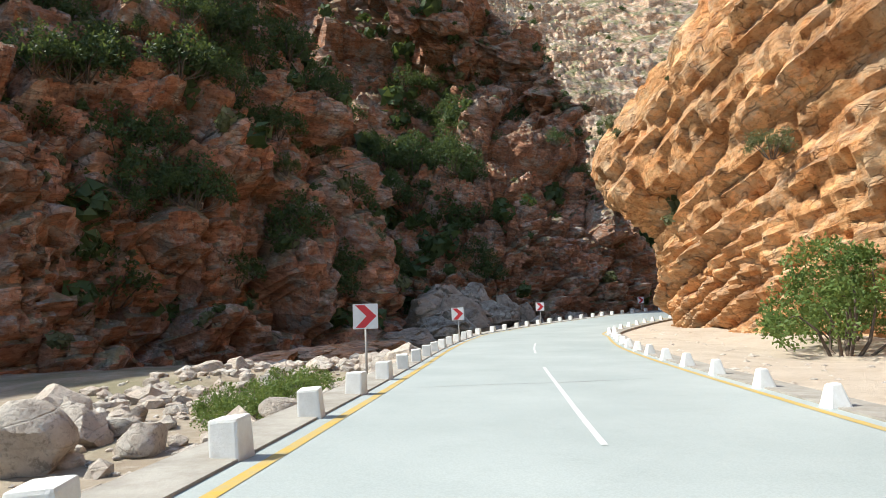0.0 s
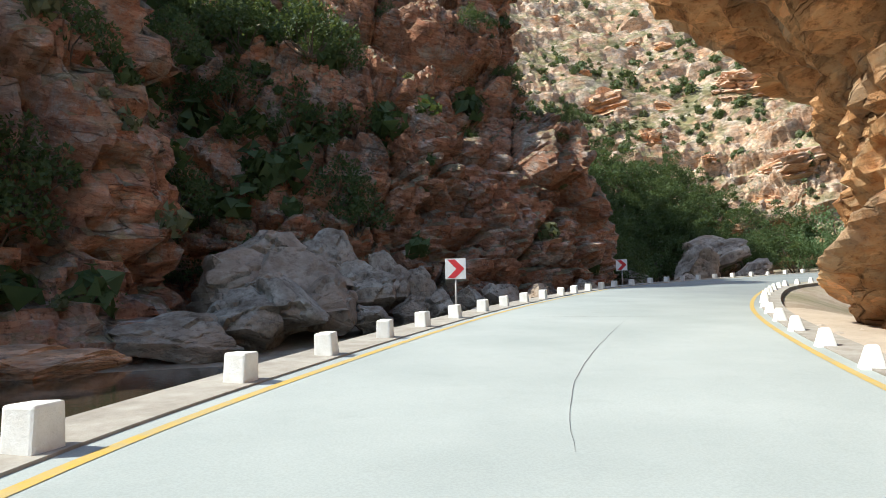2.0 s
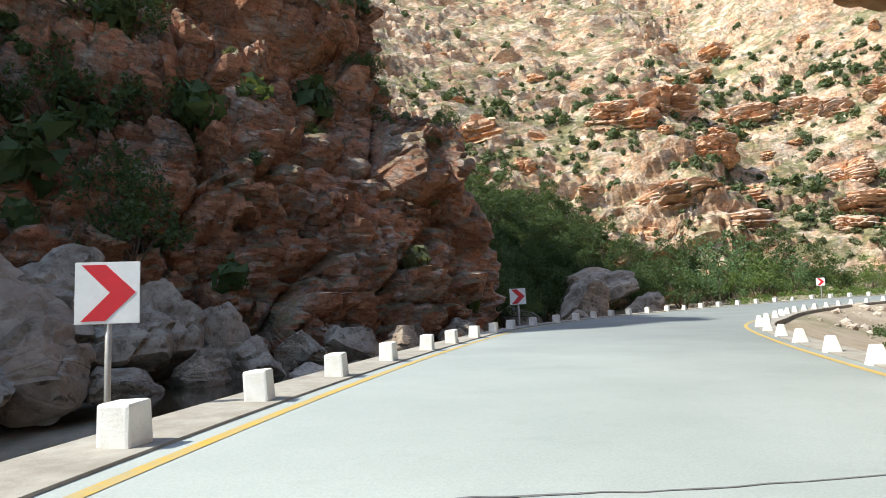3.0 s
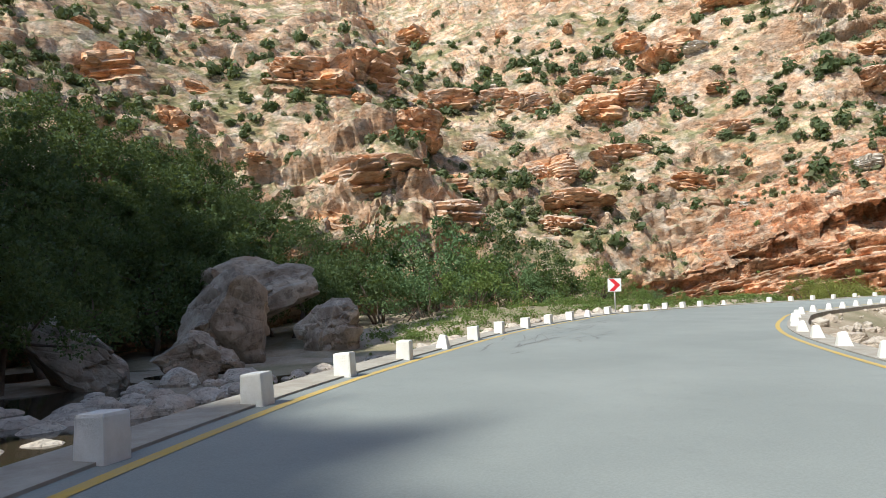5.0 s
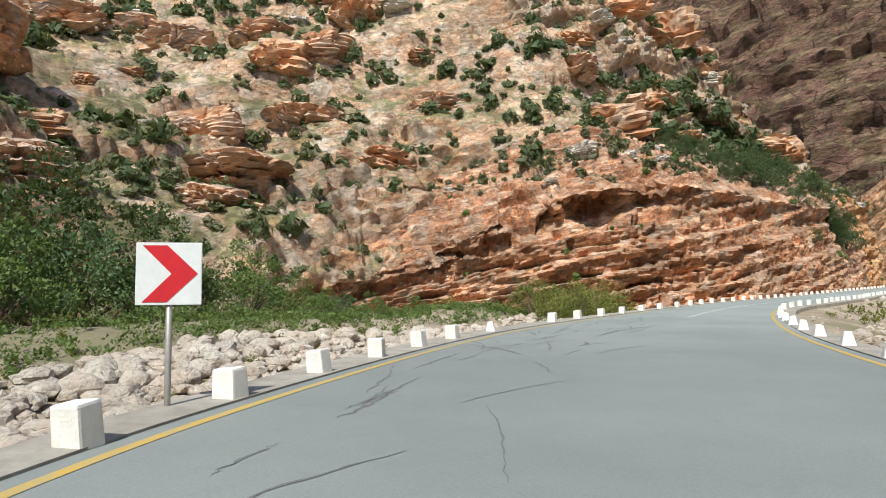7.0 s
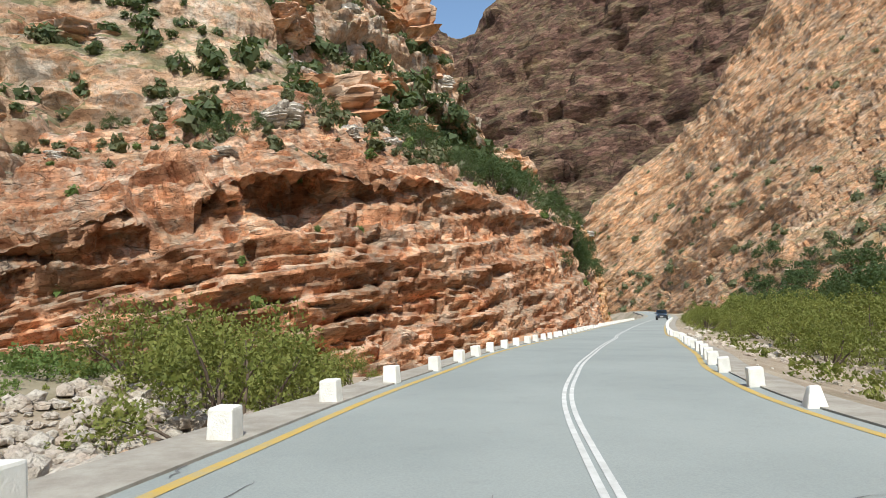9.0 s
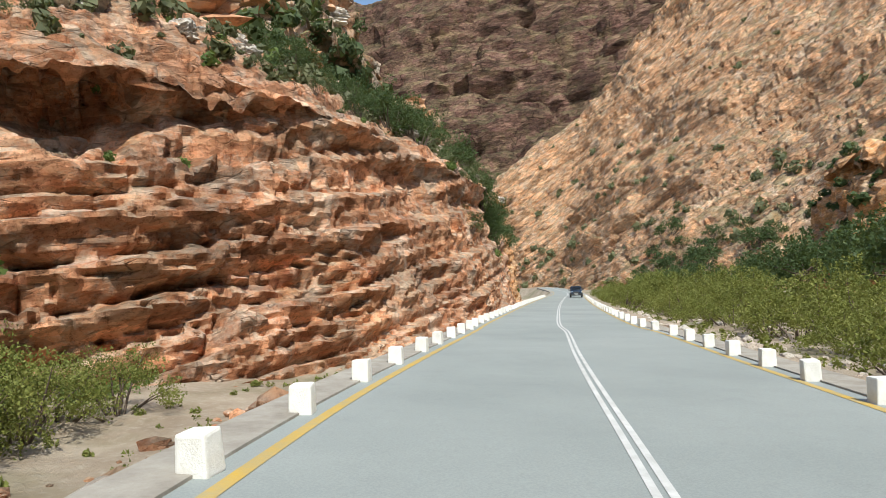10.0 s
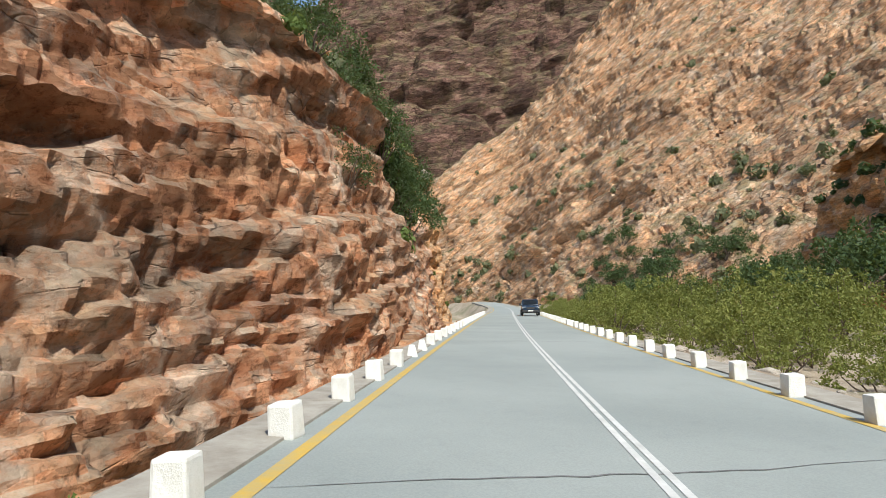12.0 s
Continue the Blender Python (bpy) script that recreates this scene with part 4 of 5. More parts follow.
shrubs("hillside_scrub", "cliff_3", 800, (1.0, 3.6), 0.22, 16, LEAF_HILL, "dark green bushes in hollows of the sunlit hillside", 8, hill_band)
shrubs("ledge_scrub", "cliff_7", 90, (0.4, 1.6), 0.12, 30, LEAF_GREEN, "small green plants on the red ledge", 9, lambda p, m: np.clip((m[:, 2] - 0.3) / 0.3, 0, 1) * (p[:, 2] > 2))
shrubs("ledge_scrub", "cliff_7", 420, (0.4, 1.7), 0.13, 22, LEAF_GREY, "grey-green scrub on top of the red ledge", 10, lambda p, m: np.clip((m[:, 2] - 0.2) / 0.3, 0, 1) * (p[:, 2] > 15.8))
shrubs("far_scrub", "cliff_4", 420, (1.2, 5.0), 0.5, 4, LEAF_GREY, "scrub on the lower far slope", 5, lambda p, m: np.clip(1.2 - p[:, 2] / 70, 0.05, 1) * (p[:, 2] > 0), 5)
shrubs("cliff_scrub", "cliff_6", 160, (0.8, 3.4), 0.2, 18, LEAF_DARK, "dark scrub on the rock fin", 6, open_ground(33, 9, 0.1, 0.4))
shrubs("cliff_scrub", "cliff_1", 110, (0.4, 1.7), 0.09, 50, LEAF_GREY, "grey-green scrub on the sunlit overhang", 7, lambda p, m: np.clip((m[:, 2] - 0.25) / 0.3, 0, 1) * (p[:, 2] > 7) * (p[:, 2] < 40) * np.clip((fbm(p, 6, 3, 8) - 0.45) / 0.1, 0.02, 1))

# bushes beside the road
ob = bush(11, 2.0, 3.6, 0.16, LEAF_GREEN, 60, 110, label="tall leafy green bush at the foot of the sunlit cliff")
put_copies(ob, [(15.6, 26.5, floor_at(15.6, 26.5), 0, 1.4), (18.2, 30.5, floor_at(18.2, 30.5), 90, 0.9)])
ob = bush(12, 1.5, 1.7, 0.12, LEAF_GREEN, 46, 90, label="low green bush between river stones and kerb")
put_copies(ob, [(x, y, floor_at(x, y), t, k) for x, y, t, k in ((-5.0, 17.0, 0, 0.7), (-4.6, 20.5, 80, 0.75), (-6.0, 19.0, 200, 0.65), (-4.6, 24.0, 150, 0.65), (-5.6, 22.5, 30, 0.7))])
BUSHES = [(84, 128, 1.2), (89, 126.5, 1.3), (94, 125, 1.25), (99, 123, 1.2), (80, 131, 1.5), (104, 120.5, 0.6), (92, 131, 2.3), (99, 129, 1.5), (86, 136, 2.3), (105, 126, 0.8), (109, 117.5, 0.4), (80, 138, 2.0), (95, 137, 1.6), (103, 133, 1.1), (111, 123, 0.5), (113.5, 115.5, 0.35), (107, 119, 0.4)]
r13 = np.random.default_rng(13)
for seed, material, take, label in ((13, LEAF_GREEN, (0, 3, 5, 7, 10, 13, 15), "dense bright green bush on the stony river bank"), (18, LEAF_BANK, (1, 4, 8, 9, 14, 16), "blue-green rounded bush on the river bank"), (19, LEAF_DARK, (2, 6, 11, 12), "tall dark green bush on the river bank")):
    ob = bush(seed, 2.7, 4.0, 0.18, material, 34, 130, label=label)
    put_copies(ob, [(BUSHES[k][0], BUSHES[k][1], floor_at(BUSHES[k][0], BUSHES[k][1]) - 0.1, r13.uniform(0, 360), BUSHES[k][2] * r13.uniform(1.0, 1.4)) for k in take])
ob = bush(14, 4.2, 8.0, 0.28, LEAF_DARK, 46, 150, kind="tree", label="dark leafy tree in the shade of the cliff", trunk=0.22)
put_copies(ob, [(x, y, floor_at(x, y), t, k) for x, y, t, k in (
    (40, 120, 0, 0.9), (44, 127, 70, 1.1), (48, 134, 140, 1.2), (55, 138, 200, 1.2), (62, 141, 20, 1.2), (69, 142, 100, 1.05), (38, 130, 220, 1.25), (76, 140, 330, 1.0), (45, 142, 10, 1.4), (54, 146, 250, 1.4), (34, 138, 60, 1.3), (66, 148, 30, 1.3))] + [(x, y, z, t, k) for x, y, z, t, k in (
    (50, 143, 1, 20, 1.5), (56, 141, 1, 90, 1.5), (62, 139.5, 1, 160, 1.4), (68, 137, 1, 240, 1.2), (51, 150, 4, 300, 1.6), (58, 150, 4, 45, 1.6), (66, 147, 3, 130, 1.4), (73, 143, 2, 210, 1.2),
    (50, 156, 9, 10, 1.6), (57, 158, 10, 75, 1.5), (64, 157, 9, 140, 1.4), (53, 163, 15, 200, 1.5), (60, 165, 17, 260, 1.4), (47, 160, 12, 320, 1.6), (71, 154, 7, 15, 1.3), (56, 170, 22, 95, 1.3), (63, 158, 10, 22, 1.5), (69, 161, 12, 82, 1.5), (75, 159, 11, 142, 1.3), (80, 155, 8, 202, 1.2), (66, 168, 18, 262, 1.4), (74, 168, 18, 322, 1.2), (84, 149, 4, 12, 1.2), (60, 147, 3, 112, 1.6), (66, 152, 6, 172, 1.5))])

# trees and bushes rooted in the shaded gully
g, n = SURFACES["cliff_2"]
p, m = g.reshape(-1, 3), n.reshape(-1, 3)
rooted = np.nonzero((p[:, 0] > -15) & (p[:, 0] < 7) & (p[:, 1] > 84) & (p[:, 2] > 2) & (p[:, 2] < 48) & (m[:, 2] > 0.15))[0]
r14 = np.random.default_rng(14)
gully_places = [(*p[i], r14.uniform(0, 360), r14.uniform(0.7, 1.5)) for i in r14.choice(rooted, 40)]
rooted = np.nonzero((p[:, 0] < -9) & (p[:, 1] > 44) & (p[:, 2] > 3) & (p[:, 2] < 45) & (m[:, 2] > 0.2))[0]
gully_places += [(*p[i], r14.uniform(0, 360), r14.uniform(0.6, 1.4)) for i in r14.choice(rooted, 95)]
rooted = np.nonzero((p[:, 0] > 7) & (p[:, 2] > 12) & (p[:, 2] < 50) & (m[:, 2] > 0.25))[0]
gully_places += [(*p[i], r14.uniform(0, 360), r14.uniform(0.35, 0.8)) for i in r14.choice(rooted, 36)]
ob = bush(21, 2.6, 4.2, 0.34, LEAF_DARK, 50, 32, kind="shrub", label="dark green bush rooted in the shaded cliff")
put_copies(ob, gully_places)
g, n = SURFACES["cliff_7"]
p, m = g.reshape(-1, 3), n.reshape(-1, 3)
rooted = np.nonzero((p[:, 2] > 16.5) & (p[:, 0] > 134) & (p[:, 0] < 204) & (m[:, 2] > 0.35))[0]
shoulder_places = [(*p[i], r14.uniform(0, 360), r14.uniform(0.3, 0.8)) for i in r14.choice(rooted, 34)]
rooted = np.nonzero((p[:, 2] > 7) & (p[:, 0] > 160) & (p[:, 0] < 186) & (m[:, 2] > 0.1))[0]
shoulder_places += [(*p[i], r14.uniform(0, 360), r14.uniform(0.6, 1.25)) for i in r14.choice(rooted, 38)]
ob = bush(23, 2.0, 3.4, 0.2, LEAF_DARK, 50, 44, kind="shrub", label="dark green bush on the ledge above the straight")
put_copies(ob, shoulder_places)
ob = bush(22, 1.1, 1.5, 0.12, LEAF_GREY, 40, 70, label="grey-green bush growing from the sunlit cliff")
put_copies(ob, [(18.4, 36.0, 9.6, 0, 1.1), (17.6, 44.0, 14.5, 80, 0.8)])
ob = bush(15, 1.6, 2.0, 0.09, LEAF_OLIVE, 40, 120, label="straggly yellow-green bush behind the kerb")
put_copies(ob, [(x, y, floor_at(x, y), t, k * 1.5) for x, y, t, k in (
    (110, 100.6, 0, 1.5), (113.5, 102, 90, 1.3), (118, 100.5, 220, 0.9), (121.5, 101.5, 40, 1.2), (126, 101.5, 10, 1.1), (129.5, 99.5, 120, 0.8), (124, 105, 200, 1.1), (116, 105, 260, 1.2), (126.5, 99.8, 75, 0.9), (130.5, 97.8, 160, 0.8), (123.5, 100.4, 15, 0.9))])
ob = bush(16, 2.2, 3.0, 0.15, LEAF_OLIVE, 50, 80, label="olive-green riverside bush along the straight")
olive = []
r16 = np.random.default_rng(16)
for a in np.arange(-22, 140, 3.6):
    r = 8.0 + r16.uniform(0, 6)
    x, y, _ = away(r, a, 0)
    olive.append((x, y, floor_at(x, y), r16.uniform(0, 360), r16.uniform(0.7, 1.35)))
    if r16.uniform() < 0.75:
        x, y, _ = away(r + 5 + r16.uniform(0, 6), a + 1.5, 0)
        olive.append((x, y, floor_at(x, y), r16.uniform(0, 360), r16.uniform(1.2, 2.0)))
put_copies(ob, olive)
ob = bush(17, 3.6, 6.0, 0.32, LEAF_DARK, 70, 60, kind="tree", label="dark green tree at the foot of the far slope", trunk=0.18)
put_copies(ob, [(*away(r, a, 0)[:2], 0.3, t, 1.4 * k) for r, a, t, k in ((30, 30, 0, 1.2), (34, 44, 60, 1.3), (30, 58, 120, 1.1), (37, 66, 200, 1.3), (33, 82, 280, 1.0), (36, 98, 20, 1.1), (30, 112, 75, 0.9), (26, 130, 140, 0.9), (34, 18, 230, 1.3), (28, 6, 310, 1.1), (22, 150, 10, 0.8), (40, 54, 170, 1.4))])

g, n = SURFACES["cliff_4"]
p, m = g.reshape(-1, 3), n.reshape(-1, 3)
along = (p[:, 0] - 133.2) * 0.915 - (p[:, 1] - 78.9) * 0.403
rooted = np.nonzero((p[:, 2] > 0.5) & (p[:, 2] < 20) & (along > 60) & (along < 215))[0]
ob = bush(24, 3.2, 4.6, 0.44, LEAF_DARK, 40, 26, kind="shrub", label="dark green bush on the lower far slope")
put_copies(ob, [(*p[i], r16.uniform(0, 360), r16.uniform(0.7, 1.6)) for i in r16.choice(rooted, 80)])


# ---- stones ----
def boulder_mesh(seed, detail=3, cuts=7, rough=0.12, name="boulder"):
    """A worn boulder of about 1 m radius: a ball cut by planes, with lumps and cracks."""
    rng = np.random.default_rng(seed)
    bm = bmesh.new()
    bmesh.ops.create_icosphere(bm, subdivisions=detail, radius=1.0)
    v = np.array([x.co[:] for x in bm.verts])
    f = [[x.index for x in face.verts] for face in bm.faces]
    bm.free()
    for _ in range(cuts):
        n = rng.normal(size=3)
        n /= np.linalg.norm(n)
        d = rng.uniform(0.5, 0.82)
        over = np.clip(v @ n - d, 0, None)
        v = v - np.outer(over * 0.97, n)
    out = v / np.linalg.norm(v, axis=1)[:, None]
    at = v + seed * 3.7
    v = v + out * ((fbm(at, 0.9, 4, seed) - 0.5) * 2 * rough)[:, None]
    own, rim, slant = cells(at, (0.2, 0.1, 1), 0.4, 0.7, seed)
    v = v + out * ((own - 0.5 + slant) * rough * 0.8 - 0.05 * np.exp(-rim / 0.05))[:, None]
    return mesh_from(name, v, f, STONE, True, 32)


def lay(mesh, x, y, z, sx, sy, sz, turn, label, material=None, group="", tilt=(0, 0)):
    ob = new("boulder", mesh)
    ob.matrix_basis = pose(x, y, z, tilt[0], tilt[1], turn) @ Matrix.Diagonal((sx, sy, sz, 1))
    if material:
        ob.material_slots[0].link = "OBJECT"
        ob.material_slots[0].material = material
    return tagged(ob, label, "boulder", group)


BIG = [boulder_mesh(100 + k, 5, 11, 0.17) for k in range(5)]
# the heap in the river's bend
lay(BIG[0], 55.0, 126.0, 2.4, 4.0, 3.4, 4.2, 20, "huge rounded grey boulder in the river's bend", STONE_GREY)
lay(BIG[1], 63.6, 125.5, 1.4, 3.2, 2.8, 3.2, 80, "large pale boulder leaning on another", STONE_GREY)
lay(BIG[2], 61.0, 133.5, 4.0, 6.5, 4.0, 3.8, 160, "huge tilted slab of grey rock", STONE_GREY, tilt=(0, 14))
lay(BIG[3], 47.5, 116.0, 0.3, 2.4, 2.0, 1.9, 40, "grey boulder at the water's edge", STONE_GREY)
lay(BIG[4], 43.0, 121.0, 1.2, 4.2, 1.6, 2.2, 115, "slanting grey slab below the trees", STONE_GREY, tilt=(0, -24))
lay(BIG[1], 51.0, 119.0, 0.0, 1.8, 1.5, 1.3, 220, "grey boulder at the water's edge", STONE_GREY)
# the grey heap at the mouth of the gully
r = np.random.default_rng(19)
for x, y, z, size, high in ((-3.5, 75.5, -0.9, 3.0, 0.55), (-1.0, 78.5, -0.3, 3.4, 0.7), (1.5, 80.5, 0.3, 3.6, 0.75), (4.2, 82.6, 0.2, 2.9, 0.8), (-1.5, 83.5, 1.8, 4.0, 0.7), (2.5, 85.0, 1.9, 3.4, 0.85), (6.0, 86.0, 1.2, 2.7, 0.95), (0.0, 88.0, 3.8, 3.6, 0.9),
                         (4.0, 89.0, 3.3, 2.9, 1.0), (8.0, 89.0, 1.6, 2.3, 1.25), (10.6, 90.8, 0.9, 2.1, 1.3), (12.6, 89.2, -0.1, 1.8, 0.95), (7.2, 83.8, -0.4, 1.8, 0.7), (10.2, 86.6, -0.3, 1.6, 0.8), (15.5, 93.0, 0.0, 1.9, 0.9), (18.5, 95.5, 0.2, 2.3, 0.9), (23.0, 98.5, 0.1, 1.8, 0.8), (29.0, 102.0, 0.2, 2.2, 0.9)):
    lay(BIG[r.integers(5)], x, y, z, size * r.uniform(0.9, 1.2), size * r.uniform(0.75, 1.0), size * high, r.uniform(0, 360), "rounded grey rock at the foot of the shaded cliff", STONE_GREY, "grey rocks below the shaded cliff", (r.uniform(-10, 10), r.uniform(-10, 10)))
for x, y, size in ((-9.5, 56.0, 2.6), (-11.5, 60.5, 3.0), (-7.5, 60.5, 2.0), (-6.0, 64.5, 2.4), (-13.5, 52.0, 2.6), (-9.0, 66.5, 2.8)):
    lay(BIG[r.integers(5)], x, y, -0.95, size * 1.3, size, size * 0.34, r.uniform(0, 360), "low red rock shelf in the river pool", ROCK_OUTCROP, "low rocks in the pool")

lay(BIG[4], 26.0, 63.2, 10.2, 4.8, 2.2, 1.5, 137, "jutting sandstone slab under the overhang", ROCK_LIT, tilt=(0, 8))



def outcrops(count, surface, sizes, material, label, seed, accept):
    """Blocks of bare rock that stand out of the hillside, sunk into it."""
    g, n = SURFACES[surface]
    p, m = g.reshape(-1, 3), n.reshape(-1, 3)
    area = np.linalg.norm(np.cross(np.gradient(g, axis=0), np.gradient(g, axis=1)), axis=2).ravel()
    chance = area * accept(p, m)
    r = np.random.default_rng(seed)
    for i in r.choice(len(p), count, p=chance / chance.sum()):
        size = sizes[0] + (sizes[1] - sizes[0]) * r.uniform() ** 2
        x, y, z = p[i] - m[i] * size * 0.25
        ob = lay(LUMPS[r.integers(6)], x, y, z, size * r.uniform(0.9, 1.5), size * r.uniform(0.8, 1.1), size * r.uniform(0.45, 0.85), r.uniform(0, 360), label, material, label, (r.uniform(-12, 12), r.uniform(-12, 12)))
        ob.name = "rock_outcrop"


def outcrop_mesh(seed, detail):
    """A bedded block of bare rock, about 1 m in radius: boxy, split into uneven courses, undercut below."""
    rng = np.random.default_rng(seed)
    bm = bmesh.new()
    bmesh.ops.create_icosphere(bm, subdivisions=detail, radius=1.0)
    v = np.array([x.co[:] for x in bm.verts])
    f = [[x.index for x in face.verts] for face in bm.faces]
    bm.free()
    v = v / (np.abs(v) ** 3.2).sum(1)[:, None] ** (1 / 3.2)
    for _ in range(6):
        n = rng.normal(size=3) * (1, 1, 0.5)
        n /= np.linalg.norm(n)
        v = v - np.outer(np.clip(v @ n - rng.uniform(0.6, 0.95), 0, None) * 0.95, n)
    out = v * (1, 1, 0.25)
    out /= np.linalg.norm(out, axis=1)[:, None] + 1e-6
    at = v + seed * 5.3
    push = beds(at, (0.08, -0.1, 1), 0.42, 1.1, seed) * 0.5 + beds(at, (0.08, -0.1, 1), 0.16, 0.6, seed + 3) * 0.16 + (fbm(at, 1.1, 4, seed) - 0.5) * 0.4
    push -= 0.25 * np.clip(-v[:, 2], 0, 1)
    return mesh_from("rock_outcrop", v + out * push[:, None], f, STONE, True, 26)


LUMPS = [outcrop_mesh(300 + k, 4) for k in range(6)]
CRAGS = [outcrop_mesh(330 + k, 5) for k in range(4)]
outcrops(95, "cliff_3", (1.6, 6.0), ROCK_OUTCROP, "weathered orange rock outcrop on the scrubby hillside", 41, lambda p, m: (p[:, 2] > 9) * (p[:, 2] < 90) * (p[:, 0] > 60) * (fbm(p, 16, 2, 5) > 0.45))
outcrops(26, "cliff_3", (1.0, 2.6), ROCK_PALE, "white weathered boulder among hillside bushes", 42, lambda p, m: (p[:, 2] > 14) * (p[:, 2] < 60) * (p[:, 0] > 110) * (m[:, 2] > 0.2))
outcrops(14, "cliff_7", (0.7, 1.7), ROCK_PALE, "white weathered boulder on top of the ledge", 43, lambda p, m: (p[:, 2] > 14) * (m[:, 2] > 0.4) * (p[:, 0] > 134))
# crags that stand out of the hillside: x, y, z, size, turn
r = np.random.default_rng(44)
for k, (x, y, z, size, turn) in enumerate(((106, 188, 47.5, 7.5, 20), (118, 186, 49, 8.5, 70), (96, 158, 21.5, 6.0, 140), (105, 150.5, 15.5, 5.2, 10), (147, 173, 46.5, 6.5, 95), (145, 143.5, 27.5, 6.0, 40), (156, 125.5, 31, 4.8, 120), (158, 147, 44, 6.2, 65),
                                           (123, 142.5, 13.5, 4.6, 30), (138, 180.5, 46, 6.5, 110), (127, 143, 18.5, 5.0, 80), (160, 157, 48, 6.0, 5), (146, 165, 43, 6.0, 150), (167, 106, 38, 4.2, 60), (182, 96.5, 36.5, 4.5, 25), (134, 152, 26, 5.5, 100), (114, 166, 33, 6.0, 45))):
    ob = lay(CRAGS[k % 4], x, y, z, size * r.uniform(1.0, 1.4), size * r.uniform(0.8, 1.0), size * r.uniform(0.5, 0.7), turn, "bedded crag of pinkish orange rock on the hillside", ROCK_CRAG, "crags on the hillside", (r.uniform(-7, 7), r.uniform(-7, 7)))
    ob.name = "rock_outcrop"
for x, y, z, size in ((147, 103.8, 20.8, 2.2), (163, 103, 30.4, 1.7), (141, 106.9, 16.3, 1.1), (151.5, 97.5, 20.4, 1.3)):
    ob = lay(CRAGS[r.integers(4)], x, y, z, size * 1.3, size, size * 0.7, r.uniform(0, 360), "white weathered boulder among hillside bushes", ROCK_PALE, "", (0, 0))
    ob.name = "rock_outcrop"
STONES = [boulder_mesh(200 + k, 3, 13, 0.09) for k in range(8)]
rng = np.random.default_rng(77)


def stone_field(count, s0, s1, near, far, sizes, label, group, material=None):
    for _ in range(count):
        s = rng.uniform(s0, s1)
        hw = float(half_width(s))
        off = hw + near + (far - near) * rng.uniform() ** 0.9
        x, y, _z = on_road(s, -off)
        size = sizes[0] + (sizes[1] - sizes[0]) * rng.uniform() ** 2.5
        lay(STONES[rng.integers(8)], x, y, floor_at(x, y) + 0.25 * size, size * rng.uniform(0.8, 1.3), size * rng.uniform(0.7, 1.1), size * rng.uniform(0.6, 0.95), rng.uniform(0, 360), label, material, group, (rng.uniform(-15, 15), rng.uniform(-15, 15)))


stone_field(80, 62, 98, 1.9, 14, (0.3, 1.3), "pale river stone below the road", "river stones beside the road")
stone_field(95, 178, 226, 2.4, 15, (0.3, 1.0), "pale pinkish river stone on the bank", "river stones on the bank")
stone_field(80, 179, 206, 2.6, 14, (0.3, 0.8), "pale pinkish river stone on the bank", "river stones on the bank")
stone_field(16, 140, 166, 9, 22, (0.4, 1.5), "weathered river stone at the water's edge", "river stones on the bank")


def pebbles(name, count, box, sizes, label, seed, lift=0.2, material=None, detail=1):
    """Smaller stones, too many to count, laid on the valley floor."""
    r = np.random.default_rng(seed)
    bm = bmesh.new()
    bmesh.ops.create_icosphere(bm, subdivisions=detail, radius=1.0)
    v0 = np.array([v.co[:] for v in bm.verts])
    f0 = np.array([[v.index for v in f.verts] for f in bm.faces])
    bm.free()
    vs, fs = [], []
    along, off = r.uniform(box[0], box[1], count), r.uniform(box[2], box[3], count)
    xy = on_road(along, np.copysign(half_width(along) + np.abs(off), off))[:, :2]
    for (x, y), z in zip(xy, floors_at(xy)):
        size = sizes[0] + (sizes[1] - sizes[0]) * r.uniform() ** 3
        v = v0 * (1 + r.uniform(-0.28, 0.28, v0.shape) * (1.0 if detail == 1 else 0.45)) * size * (r.uniform(0.8, 1.3), r.uniform(0.7, 1.1), r.uniform(0.5, 0.8))
        a = r.uniform(0, 6.28)
        v = v @ np.array([[math.cos(a), math.sin(a), 0], [-math.sin(a), math.cos(a), 0], [0, 0, 1]])
        fs.append(f0 + len(vs) * len(v0))
        vs.append(v + (x, y, z + lift * size))
    return tagged(new(name, mesh_from(name, np.concatenate(vs), np.concatenate(fs), material or STONE, False)), label, "stones", kind="stuff")


pebbles("river_cobbles", 1500, (55, 112, -16, -1.6), (0.08, 0.5), "pale cobbles along the river below the road", 5)
pebbles("river_cobbles", 5200, (177, 232, -15, -1.4), (0.1, 0.5), "pale pinkish cobbles on the river bank", 6, 0.45)
pebbles("river_stones", 1300, (178, 222, -15, -1.9), (0.18, 0.7), "pale pinkish stones heaped on the river bank", 16, 0.42, detail=2)
pebbles("river_stones", 420, (146, 176, -20, -11.0), (0.25, 1.0), "weathered stones at the water's edge", 17, detail=2)
pebbles("gravel", 900, (60, 120, 1.2, 9), (0.02, 0.14), "loose gravel on pale sand beside the road", 7)
pebbles("gravel", 900, (150, 290, 1.3, 12), (0.05, 0.4), "loose stones on the road's river side", 8)

pebbles("rubble", 1300, (222, 335, -9, -1.3), (0.08, 0.55), "broken red rubble at the foot of the ledge", 9, material=ROCK_RED)


